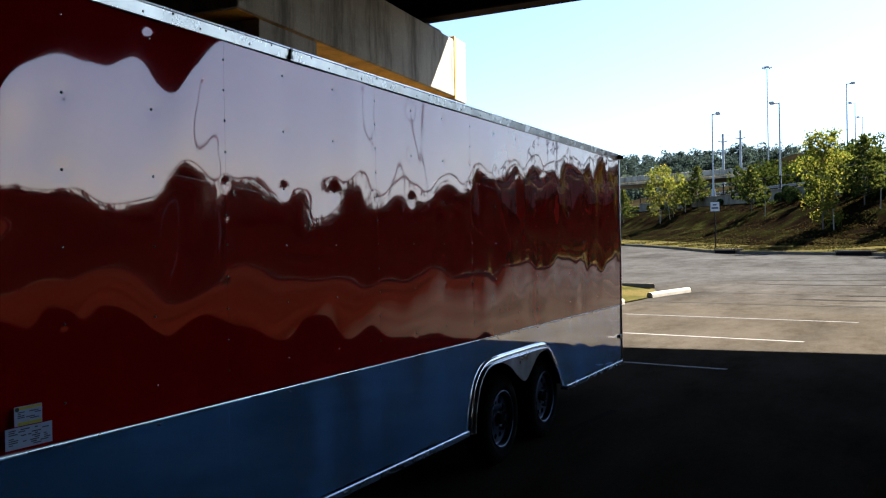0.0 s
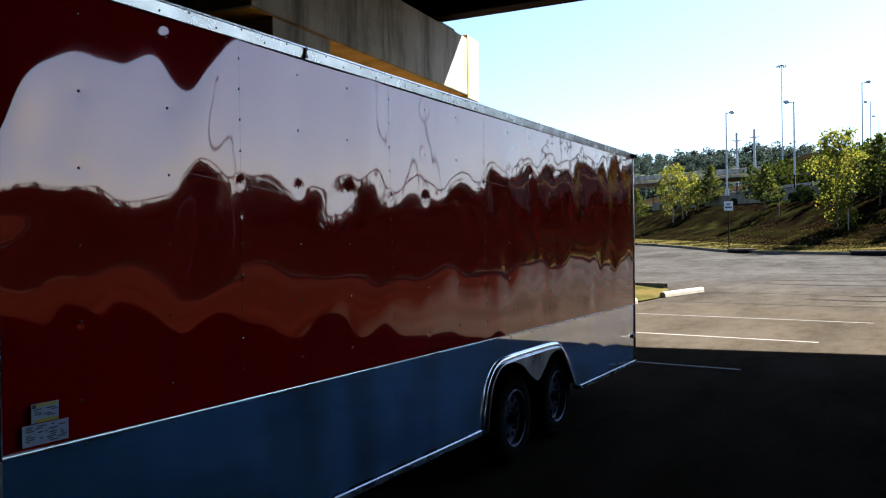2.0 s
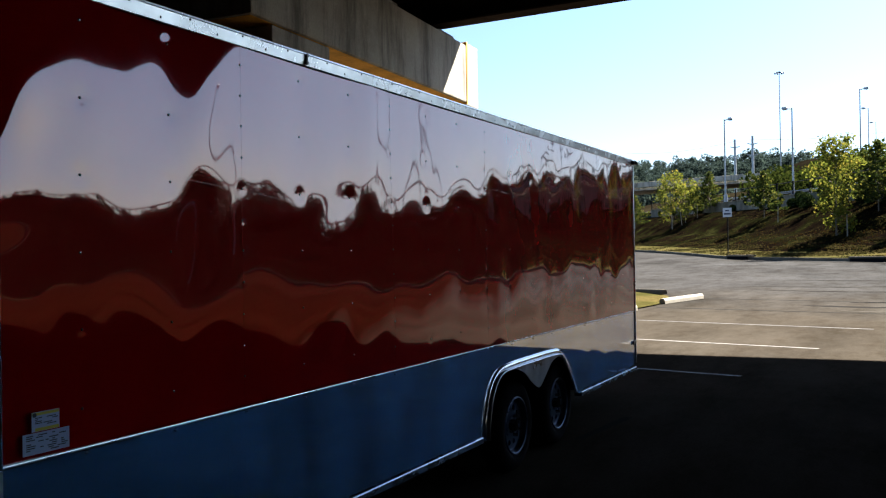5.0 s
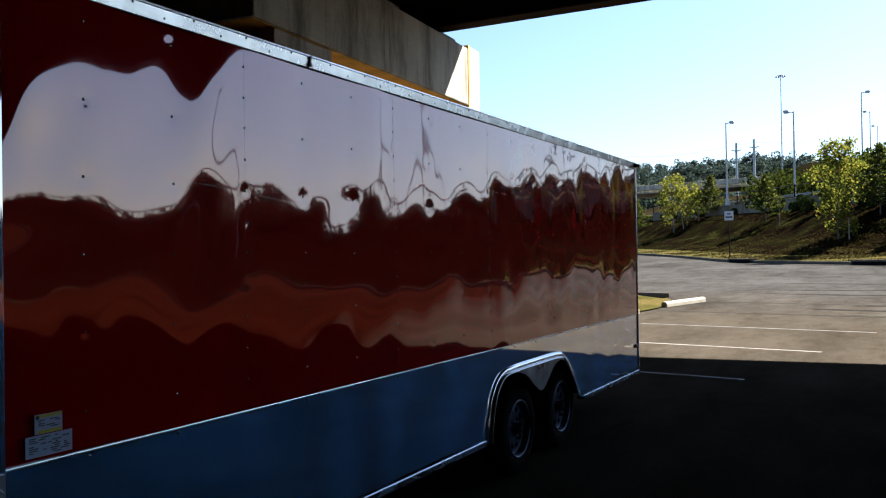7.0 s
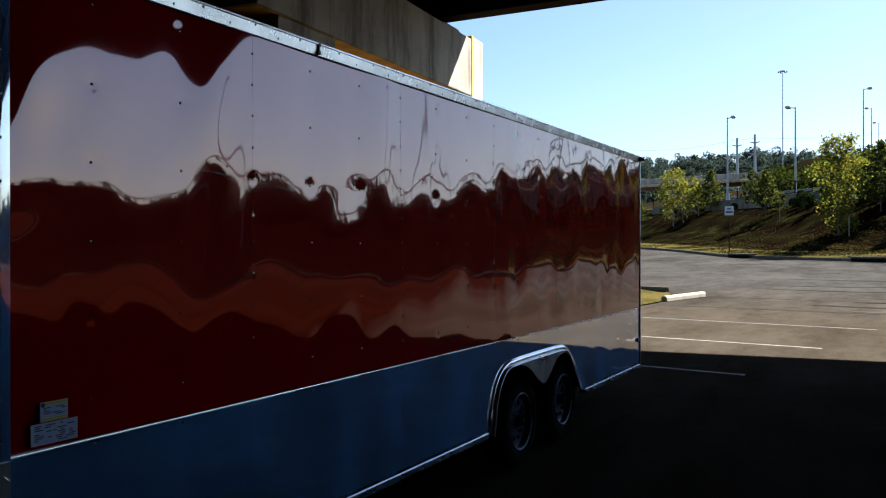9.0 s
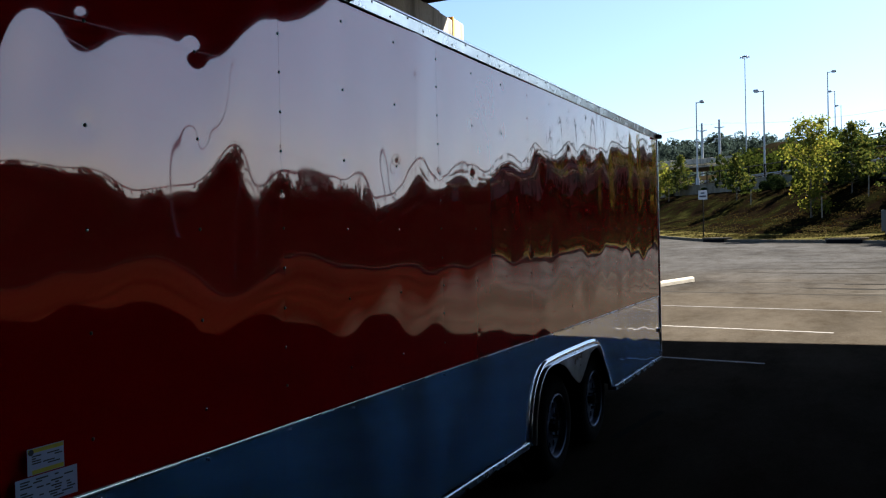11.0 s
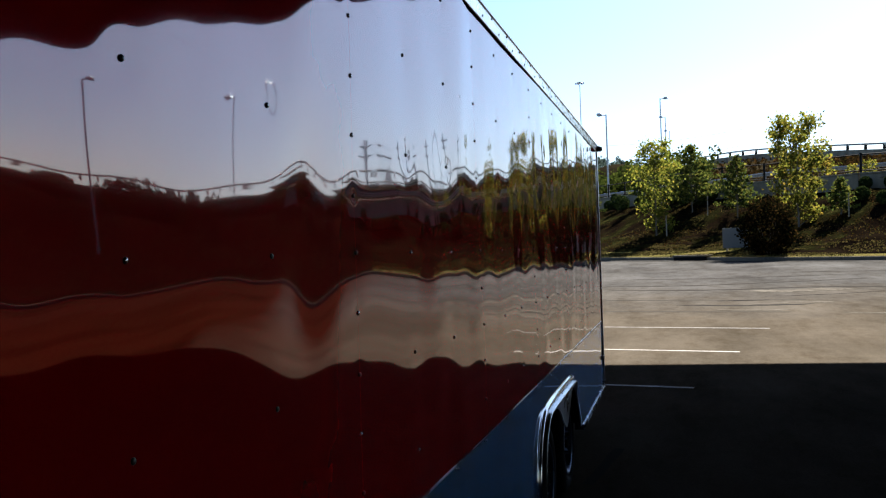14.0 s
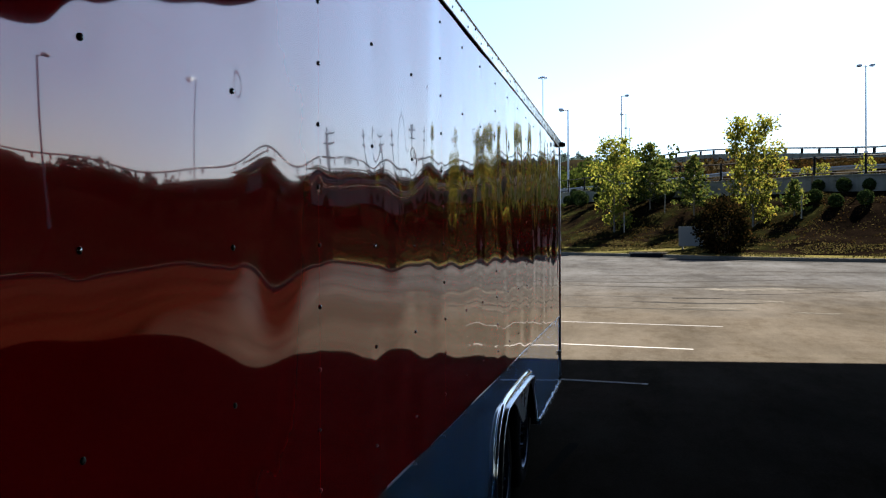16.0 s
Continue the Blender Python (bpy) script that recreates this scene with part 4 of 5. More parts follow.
        pulled = bmesh.ops.extrude_face_region(bm, geom=bm.faces[:])
        bmesh.ops.translate(bm, vec=(-0.008, 0, 0), verts=[v for v in pulled["geom"] if isinstance(v, bmesh.types.BMVert)])
        bmesh.ops.recalc_face_normals(bm, faces=bm.faces[:])
        part("wheel_disc", bm, RIM, wheel, "silver steel disc with round holes")
        part("hub_cap", revolve(bmesh.new(), [(0.042, -0.06), (0.04, -0.02), (0.034, -0.012), (0.0, -0.01)], 24), DARK, wheel, "dark hub cap", True)
        for s in range(6):
            a0 = 2 * math.pi * (s + 0.5) / 6
            c = (0.07 * math.cos(a0), 0.07 * math.sin(a0))
            bm = tube(bmesh.new(), (-0.04, *c), (-0.008, *c), 0.011, n=6)
            part("lug_nut", bm, SCREW, wheel)
        part("axle", tube(bmesh.new(), (-2.4, 0, 0), (-0.19, 0, 0), 0.04), DARK, wheel)
    # screws
    bm = bmesh.new()
    bmesh.ops.create_uvsphere(bm, u_segments=8, v_segments=5, radius=0.0053, matrix=Matrix.Diagonal((0.55, 1, 1, 1)))
    head = mesh_of(bm, "screw", SCREW, True)
    bm = bmesh.new()
    bmesh.ops.create_uvsphere(bm, u_segments=8, v_segments=5, radius=0.0053, matrix=Matrix.Diagonal((0.55, 1, 1, 1)))
    head_dark = mesh_of(bm, "screw_dark", RUST, True)

    def screw(x, y, z, dark):
        ob = new("screw", head_dark if dark else head)
        ob.parent = root
        ob.location = (x, y, z)
    for y, z, seam in SCREWS:
        screw(0.001 + skin(y, z), y, z, rng.random() < 0.55)
    for i in range(24):
        y = FRONT + 0.08 + i * 0.3048
        if y < REAR - 0.05:
            screw(0.0082, y, Z_TOP + 0.016, i % 3 > 0)
            screw(0.0125, y + 0.15, Z_ROOF - 0.014, True)
    for i in range(18):
        y = K * i
        if y < REAR:
            screw(0.003, y + 0.01, Z_SPLIT - 0.02, i % 2)
            if not OPEN_LEFT - 0.1 < y < OPEN_RIGHT:
                screw(0.008, y + 0.05, Z_BOT + 0.02, i % 3 == 0)
    for i in range(12):
        screw(0.009, FRONT - 0.012, Z_SPLIT + 0.05 + i * 0.131, False)
    for i in range(6):
        screw(0.013, 3.5 + 0.19 * i, 0.895, True)
    return root


trailer()


def sticker(y0, y1, z0, z1, rows, head, foot, label):
    root = thing("label_sticker", pose(0.0065, 0, 0), label, "sticker", "stickers on the trailer")
    part("sheet", box(bmesh.new(), 0, 0.0006, y0, y1, z0, z1), PAPER, root)
    if head:
        part("header_band", box(bmesh.new(), 0.0007, 0.0011, y0 + 0.002, y1 - 0.002, z1 - head, z1 - 0.002), YELLOW, root, "yellow header band")
        part("footer_band", box(bmesh.new(), 0.0007, 0.0011, y0 + 0.012, y1 - 0.002, z0 + 0.001, z0 + foot), YELLOW, root, "yellow footer band")
        part("badge", tube(bmesh.new(), (0.0011, y0 + 0.01, z1 - 0.009), (0.0014, y0 + 0.01, z1 - 0.009), 0.0075, n=10), INK, root)
    r = random.Random(5)
    zt = z1 - head - 0.006
    step = (zt - z0 - foot) / rows
    for i in range(rows):
        y = y0 + 0.012
        while y < y1 - 0.02:
            w = r.uniform(0.01, 0.035)
            if r.random() < 0.75:
                part("text_bar", box(bmesh.new(), 0.0007, 0.0011, y, min(y + w, y1 - 0.005), zt - step * i - step * 0.62, zt - step * i - step * 0.12), INK, root)
            y += w + r.uniform(0.005, 0.02)


sticker(-0.203, -0.101, 1.152, 1.214, 6, 0.011, 0.011, "small certification sticker, white with yellow bands and unreadable print")
sticker(-0.236, -0.064, 1.081, 1.149, 9, 0.0, 0.004, "wide white certification sticker with rows of unreadable print")


# ---- parking lot ----
def on_lot(x, y, lift=0.0):
    return Vector((x, y, SLOPE * y + lift))


def stripe(p, q, w, label, name="parking_line", mat=PAINT_LINE):
    p, q = Vector(p), Vector(q)
    t = (q - p).normalized()
    n = Vector((-t.y, t.x)) * w / 2
    bm = bmesh.new()
    r = random.Random(int(p.x * 97 + p.y * 31))
    k = max(6, int((q - p).length / 0.12))
    a, b = [], []
    for i in range(k + 1):
        c = p.lerp(q, i / k)
        a.append(bm.verts.new(on_lot(c.x + n.x * r.uniform(0.8, 1.05), c.y + n.y * r.uniform(0.8, 1.05), 0.004)))
        b.append(bm.verts.new(on_lot(c.x - n.x * r.uniform(0.8, 1.05), c.y - n.y * r.uniform(0.8, 1.05), 0.004)))
    for i in range(k):
        bm.faces.new((a[i], b[i], b[i + 1], a[i + 1]))
    bmesh.ops.recalc_face_normals(bm, faces=bm.faces[:])
    ob = part(name, bm, mat)
    tagged(ob, label, "parking line", "painted lines on the lot")


for i in range(5):
    ex, ey = 0.80 + 0.645 * i, 8.62 + 2.72 * i
    L = 4.6 if i < 3 else 5.2
    stripe((ex - L * 0.988, ey + L * 0.155), (ex, ey), 0.085, "worn white painted parking bay line on asphalt", mat=PAINT_LINE if i < 2 else FADED_LINE if i < 3 else OLD_SHADED_LINE)
stripe((0.04, 4.95), (0.19, 5.95), 0.09, "faint worn white stripe beside the trailer, shade put into its colour", mat=OLD_SHADED_LINE)


def tar_crack(points, w):
    bm = bmesh.new()
    r = random.Random(3)
    pts = arch(points, 8)
    a, b = [], []
    for i, (x, y) in enumerate(pts):
        ww = w * r.uniform(0.3, 1.0)
        a.append(bm.verts.new(on_lot(x, y - ww, 0.0045)))
        b.append(bm.verts.new(on_lot(x + r.uniform(-0.03, 0.03), y + ww, 0.0045)))
    for i in range(len(pts) - 1):
        bm.faces.new((a[i], a[i + 1], b[i + 1], b[i]))
    ob = part("tar_seam", bm, DARK)
    tagged(ob, "dark tar-filled crack running across the asphalt", "crack", "cracks in the lot")


def lot_mark(points, w, name, mat, label, category, group):
    """A thin mark of wear or shadow lying on the asphalt, ragged along both edges."""
    bm = bmesh.new()
    r = random.Random(len(label) + int(points[0][0] * 10))
    pts = arch(points, 10)
    a, b = [], []
    for i, (x, y) in enumerate(pts):
        taper = min(1.0, 4 * min(i, len(pts) - 1 - i) / len(pts) + 0.1)
        a.append(bm.verts.new(on_lot(x, y - w * taper * r.uniform(0.35, 1.0), 0.0035)))
        b.append(bm.verts.new(on_lot(x, y + w * taper * r.uniform(0.35, 1.0), 0.0035)))
    for i in range(len(pts) - 1):
        bm.faces.new((a[i], a[i + 1], b[i + 1], b[i]))
    tagged(part(name, bm, mat), label, category, group)


for pts, w in (([(-1.5, 25.2), (1.0, 24.9), (3.5, 25.6), (6, 26.6)], 0.16), ([(-1.2, 23.6), (1.6, 23.0), (4.2, 23.4), (6.2, 22.9)], 0.2), ([(-1.0, 28.5), (2.5, 28.0), (6, 28.9)], 0.14), ([(0.6, 18.6), (2.2, 18.3), (3.4, 18.5)], 0.22), ([(4, 31), (8, 30.2), (12, 30.6)], 0.16)):
    lot_mark(pts, w, "skid_mark", SKID_SHADOW, "dark rubbed-in tyre mark curving over the asphalt", "skid mark", "tyre marks on the lot")
# shrub and tree shadow below the kerb, painted as a dark strip
gutter = [(KLINE[i].x - 0.25, KLINE[i].y - 0.95) for i in range(19, 37, 2)]
lot_mark(gutter, 0.5, "kerb_shadow", SKID_SHADOW, "long dark damp stain along the gutter below the kerb", "stain", "")
for pts, w in (([(2.4, 22.4), (3.2, 22.2), (4.2, 22.5), (4.9, 22.3)], 0.55), ([(1.3, 17.4), (2.2, 17.2), (2.8, 17.3)], 0.16), ([(2.6, 18.9), (3.3, 19.0), (3.9, 18.8)], 0.2), ([(3.6, 16.6), (4.1, 16.4), (4.5, 16.5)], 0.14)):
    lot_mark(pts, w, "worn_patch", BARE, "pale worn patch where the asphalt surface has rubbed off", "patch", "worn patches on the lot")
tar_crack([(1.5, 19.5), (2.1, 19.55), (2.6, 19.6)], 0.06)
tar_crack([(2.6, 20.6), (4.0, 20.9), (5.5, 21.6), (7.0, 22.4), (9.0, 23.4), (12, 25)], 0.03)


def wheel_stop(x, y, ang, mat, label, L=1.83):
    ob = thing("wheel_stop", pose(x, y, SLOPE * y, 0, 0, ang) @ pose(0, 0, 0, 0, -math.degrees(math.atan(SLOPE)), 0), label, "wheel stop", "concrete wheel stops")
    bm = prism(bmesh.new(), [(-0.08, 0.002), (-0.075, 0.09), (-0.045, 0.13), (0.045, 0.13), (0.075, 0.09), (0.08, 0.002)], -L / 2, L / 2, "x")
    bmesh.ops.bevel(bm, geom=bm.edges[:], offset=0.008, segments=1, affect="EDGES")
    part("block", bm, mat, ob)
    for s in (-0.55, 0.55):
        part("anchor_pin", tube(bmesh.new(), (s, 0, 0.13), (s, 0, 0.136), 0.014), RUST, ob)


wheel_stop(-2.2, 19.35, 72, STOPMAT, "cream painted concrete wheel stop in full sun")
wheel_stop(-2.93, 15.8, 72, STOPMAT, "cream painted concrete wheel stop beside the grass")
wheel_stop(-3.65, 21.8, -48, KERBMAT, "bare dark concrete block at the grass island")
bm = bmesh.new()
isl = arch([(-2.72, 16.9), (-2.5, 18.3), (-2.62, 19.6), (-3.0, 21.0), (-4.2, 22.6), (-6.5, 23.5), (-8.5, 21), (-8, 17.5), (-5.5, 16.2), (-2.72, 16.9)], 5)[:-1]
vs = [bm.verts.new(on_lot(x, y, 0.03)) for x, y in isl]
bm.faces.new(vs)
bmesh.ops.recalc_face_normals(bm, faces=bm.faces[:])
ob = part("ground_island", bm, GRASS)
tagged(ob, "small patch of sunlit grass at the head of the bays", "grass", kind="structure")


# ---- planting ----
def leaves(rnd, centres, size, flat=0.3):
    """Small folded leaves, each with its own turn and size, round the given centres."""
    verts, faces = [], []
    for c in centres:
        s = size * rnd.uniform(0.6, 1.35)
        q = Euler((rnd.uniform(-1.4, 1.4), rnd.uniform(-1.4, 1.4), rnd.uniform(0, 6.28))).to_matrix()
        i = len(verts)
        for p in ((-0.5, 0, 0), (0, -0.38, flat * 0.3), (0.55, 0, 0), (0, 0.38, flat * 0.3)):
            verts.append(tuple(Vector(c) + q @ (Vector(p) * s)))
        faces.append((i, i + 1, i + 2, i + 3))
    return verts, faces


def limb_mesh(rnd, hgt, r0, n_limb, spread, first=0.25, lean=0.03):
    bm = bmesh.new()
    pts = [Vector((0, 0, -0.3))]
    for i in range(1, 9):
        pts.append(Vector((rnd.uniform(-lean, lean) * i * 0.6, rnd.uniform(-lean, lean) * i * 0.6, hgt * 0.92 * i / 8)))
    for i in range(8):
        tube(bm, pts[i], pts[i + 1], r0 * (1 - i / 9), r0 * (1 - (i + 1) / 9), 7)
    ends = []
    for i in range(n_limb):
        u = first + (0.95 - first) * i / n_limb
        k = min(7, int(u * 8))
        p = pts[k].lerp(pts[k + 1], u * 8 - k)
        a = i * 2.4 + rnd.uniform(-0.5, 0.5)
        ln = spread * (1 - 0.62 * abs(u - 0.42) / 0.58) * rnd.uniform(0.7, 1.15)
        q = p + Vector((math.cos(a) * ln, math.sin(a) * ln, ln * rnd.uniform(0.5, 0.95)))
        m = p.lerp(q, 0.5) + Vector((0, 0, -0.06 * ln))
        tube(bm, p, m, r0 * 0.34, r0 * 0.22, 5)
        tube(bm, m, q, r0 * 0.22, r0 * 0.07, 5)
        ends.append((p, m, q))
        for s in range(3):
            b = m.lerp(q, rnd.uniform(0, 0.8))
            e = b + Vector((rnd.gauss(0, 1), rnd.gauss(0, 1), rnd.uniform(0.1, 1))).normalized() * ln * 0.4
            tube(bm, b, e, r0 * 0.11, r0 * 0.04, 4)
            ends.append((b, b.lerp(e, 0.5), e))
    ends.append((pts[6], pts[7], pts[8]))
    return bm, ends


def autumn_tree(x, y, hgt, seed, label, leaf=LEAF_YELLOW, spread=1.25, count=2600, size=0.15, name="young_tree", first=0.1):
    rnd = random.Random(seed)
    root = thing(name, pose(x, y, height(x, y)), label, "tree", "young trees on the bank")
    bm, ends = limb_mesh(rnd, hgt, 0.055 * hgt / 6, 22, spread, first)
    part("trunk", bm, BARK, root, "thin pale grey trunk and limbs")
    centres = []
    for i in range(count):
        p, m, q = ends[rnd.randrange(len(ends))]
        c = m.lerp(q, rnd.random() ** 0.6 * 1.1)
        centres.append(c + Vector((rnd.gauss(0, 0.2), rnd.gauss(0, 0.2), rnd.gauss(0, 0.2))))
    from_arrays("crown", *leaves(rnd, centres, size), leaf, root)["label"] = "loose open crown of small leaves"
    return root


def stake(x, y, hgt, lean):
    ob = part("tree_stake", tube(bmesh.new(), (0, 0, -0.2), (lean, 0, hgt), 0.035, 0.032, 6), STAKE, at=pose(x, y, height(x, y)))
    tagged(ob, "pale wooden stake beside a young tree", "stake", "tree stakes")


def conifer(x, y, hgt, seed, label, width=0.42):
    rnd = random.Random(seed)
    root = thing("young_conifer", pose(x, y, height(x, y)), label, "conifer", "young conifers on the bank")
    bm = bmesh.new()
    tube(bm, (0, 0, -0.2), (0, 0, hgt * 0.97), 0.05, 0.008, 6)
    centres = []
    for i in range(int(hgt * 17)):
        u = i / (hgt * 17)
        z = hgt * (0.13 + 0.84 * u)
        ln = hgt * width * (1 - u) ** 0.85 * rnd.uniform(0.65, 1.15) + 0.08
        a = i * 2.4 + rnd.uniform(-0.4, 0.4)
        d = Vector((math.cos(a), math.sin(a), rnd.uniform(0.1, 0.45)))
        tube(bm, (0, 0, z), tuple(Vector((0, 0, z)) + d * ln), 0.014, 0.004, 4)
        for s in range(int(8 + 26 * ln)):
            t = rnd.uniform(0.2, 1.05)
            centres.append(Vector((0, 0, z)) + d * ln * t + Vector((rnd.gauss(0, 0.07), rnd.gauss(0, 0.07), rnd.gauss(0, 0.05))))
    part("trunk", bm, BARK, root)
    from_arrays("crown", *leaves(rnd, centres, 0.17, 0.5), LEAF_PINE, root)["label"] = "layered dark green needle branches"


def shrub(x, y, r, seed, label, name="boxwood_bush", leaf=LEAF_BOX, tall=1.0, count=700, size=0.1, group="clipped bushes along the wall", category="bush", ragged=0.06):
    rnd = random.Random(seed)
    root = thing(name, pose(x, y, height(x, y)), label, category, group)
    bm = bmesh.new()
    for s in range(5):
        a = s * 1.3
        tube(bm, (0.05 * math.cos(a), 0.05 * math.sin(a), -0.1), (r * 0.5 * math.cos(a), r * 0.5 * math.sin(a), r * tall * 1.2), 0.02, 0.008, 5)
    part("stems", bm, BARK, root)
    centres = []
    for i in range(count):
        d = Vector((rnd.gauss(0, 1), rnd.gauss(0, 1), rnd.gauss(0, 1))).normalized()
        k = r * (rnd.uniform(0.55, 1.0) ** 0.5) * (1 + ragged * 2.5 * noise.noise(tuple(d * 2.2 + Vector((seed, 0, 0))))) + rnd.gauss(0, ragged * r * 0.5)
        centres.append(Vector((d.x * k, d.y * k, r * tall * 0.96 + d.z * k * tall)))
    from_arrays("foliage", *leaves(rnd, centres, size), leaf, root)


autumn_tree(-0.5, 51.3, 5.9, 1, "slender young tree with yellow-green autumn leaves on the bank", spread=1.5, count=3600, size=0.155, first=0.04)
autumn_tree(6.7, 46.6, 5.9, 2, "fuller young tree with golden autumn leaves behind the dark bush", LEAF_GOLD, spread=1.8, count=5200, size=0.155, first=0.05)
autumn_tree(-17.2, 84.3, 5.6, 3, "thin multi-stemmed young tree with yellow leaves far up the bank", spread=1.9, count=2000, size=0.19, first=0.05)
autumn_tree(-15.6, 83.2, 3.9, 4, "small young tree with yellow-green leaves on the bank", spread=1.5, count=900, size=0.2)
for x, y, h, l in ((-14.5, 83.3, 1.3, 0.02), (-5.0, 63.8, 1.15, 0.03), (0.09, 50.5, 1.25, -0.02), (-15.8, 82.6, 1.3, -0.15), (-16.9, 83.2, 1.2, 0.1), (2.42, 52.0, 1.2, 0.03), (8.95, 45.9, 1.2, 0.02)):
    stake(x, y, h, l)
for i, (x, y, h) in enumerate(((-13.6, 84.6, 4.2), (-15.4, 86.2, 3.0), (-6.4, 67.6, 3.6), (1.6, 53.4, 4.2), (8.7, 46.4, 1.9), (4.0, 50.6, 3.6), (-24, 96, 4.0))):
    conifer(x, y, h, 20 + i, "young dark green conifer planted on the bank")
shrub(4.75, 41.6, 1.25, 40, "large dark shrub with russet and green leaves by the kerb", "large_shrub", LEAF_DARK, 1.05, 5200, 0.13, "", "shrub", 0.16)
for i, k in enumerate((9, 10.4, 11.2, 12.3, 13.1, 14.2, 14.8, 15.7, 16.6)):
    p = KLINE[int(k)].lerp(KLINE[int(k) + 1], k % 1)
    t = (KLINE[int(k) + 1] - KLINE[int(k)]).normalized()
    x, y = p.x - t.y * (9.6 + 0.5 * (i % 2)), p.y + t.x * (9.6 + 0.5 * (i % 2))
    if i % 4 == 3:
        conifer(x, y, 2.6 + 0.3 * (i % 3), 130 + i, "young dark green conifer planted on the bank")
    else:
        shrub(x, y, 0.5 + 0.05 * (i % 3), 110 + i, "round clipped evergreen bush below the wall", count=1100, size=0.12, ragged=0.05)
BALLS = ((-22, 100), (-19.5, 95.5), (-15.3, 88.0), (-10.8, 80.6), (-9.2, 78.7), (-8.3, 77.2), (-5.5, 72.4), (-4.1, 70.1), (-4.5, 68.7), (-3.1, 65.9), (-1.9, 63.2), (0.47, 58.0), (0.75, 59.9), (2.8, 55.2), (4.1, 53.6), (10.5, 49.7), (9.9, 47.5), (11.6, 48.8), (12.8, 48.5), (10.7, 46.4), (11.95, 45.8), (13.9, 47.6), (14.8, 44.9), (16.4, 45.8), (18.5, 44.8), (22, 43.4), (25, 42.6))
for i, (x, y) in enumerate(BALLS):
    shrub(x, y, 0.34 + 0.03 * (i * 7 % 3), 60 + i, "round clipped evergreen bush below the wall", count=1500, size=0.085, ragged=0.03)


for i, (x, y, r) in enumerate(((10.6, 53.9, 0.34), (11.5, 53.6, 0.42), (13.6, 52.4, 0.5))):
    shrub(x, y, r, 90 + i, "loose pale yellow weed bush beside the ramp road", "weed_bush", LEAF_GOLD, 1.3, 420, 0.11, "weed bushes by the ramp road", "bush", 0.2)


def scatter_ground(name, n, seed, low, high, size, mat, label, x0=-14, x1=22):
    """Tufts and litter on the bank."""
    rnd = random.Random(seed)
    centres = []
    while len(centres) < n:
        i = rnd.uniform(4, 37 if high < 20 else len(KLINE) - 14)
        k = int(i)
        p = KLINE[k].lerp(KLINE[k + 1], i - k)
        t = (KLINE[k + 1] - KLINE[k]).normalized()
        s = rnd.uniform(low, high)
        if noise.noise((p.x * 0.4, p.y * 0.4 + s, seed)) < -0.1:
            continue
        q = p + Vector((-t.y, t.x)) * s
        centres.append((q.x, q.y, height(q.x, q.y) + size * 0.3))
    ob = from_arrays(name, *leaves(rnd, centres, size, 0.8), mat)
    tagged(ob, label, "plants", kind="stuff")


scatter_ground("bank_tufts", 7000, 3, 2.2, 10.6, 0.08, LEAF_RUSSET, "dry grass tufts and leaf litter over the bank")
scatter_ground("bank_grass", 6000, 9, 2.0, 10.4, 0.075, LEAF_DRY, "thin yellow-green grass growing through the mulch")
scatter_ground("verge_grass", 9000, 4, 0.25, 3.0, 0.09, LEAF_DRY, "short yellowed grass on the verge")
scatter_ground("upper_scrub", 12000, 5, 23, 39, 0.42, LEAF_RUSSET, "brown and red scrub on the upper bank")


def tree_mass(name, spots, seed, leaf, label, per=220, size=0.9):
    """A distant wood: many clumped crowns with gaps and an uneven skyline."""
    rnd = random.Random(seed)
    centres = []
    for x, y, z, r, h in spots:
        lumps = [(Vector((rnd.gauss(0, r * 0.45), rnd.gauss(0, r * 0.45), h * rnd.uniform(0.3, 0.95))), r * rnd.uniform(0.3, 0.55)) for _ in range(7)]
        for i in range(per):
            c, k = lumps[rnd.randrange(7)]
            d = Vector((rnd.gauss(0, 1), rnd.gauss(0, 1), rnd.gauss(0, 1))).normalized() * k * rnd.uniform(0.7, 1.05)
            centres.append(Vector((x, y, z)) + c + d)
    ob = from_arrays(name, *leaves(rnd, centres, size), leaf)
    tagged(ob, label, "trees", kind="stuff")


rnd = random.Random(77)
spots = []
for i in range(420):
    x = -260 + 400 * rnd.random()
    y = 480 + rnd.uniform(-60, 40)
    spots.append((x, y, ridge_height(x, y), 4.5, 8 + rnd.uniform(-2, 4)))
tree_mass("hill_woods", spots, 5, LEAF_FAR, "wooded ridge on the skyline, haze put into its leaf colour", 520, 0.85)
spots = []
for i in range(160):
    x = -150 + 230 * rnd.random()
    y = 330 + rnd.uniform(-50, 40)
    spots.append((x, y, 13 + 2 * noise.noise((x * 0.02, 3, 0)), 4.5, 10 + rnd.uniform(-3, 3)))
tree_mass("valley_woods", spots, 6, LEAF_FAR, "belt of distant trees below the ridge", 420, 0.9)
spots = []
for i in range(34):
    x = -9 + 13 * rnd.random()
    y = 88 + rnd.uniform(0, 14)
    spots.append((x, y, height(x, min(y, 100)) - 0.6, 1.9, 3.4 + rnd.uniform(-0.8, 1.0)))
for i in range(16):
    x = -12 + 8 * rnd.random()
    y = 92 + rnd.uniform(0, 18)
    spots.append((x, y, height(x, y) - 0.6, 1.8, 3.4 + rnd.uniform(-0.8, 1.2)))
tree_mass("roadside_trees", spots, 7, LEAF_GREEN, "green roadside saplings beyond the ramp road", 260, 0.34)

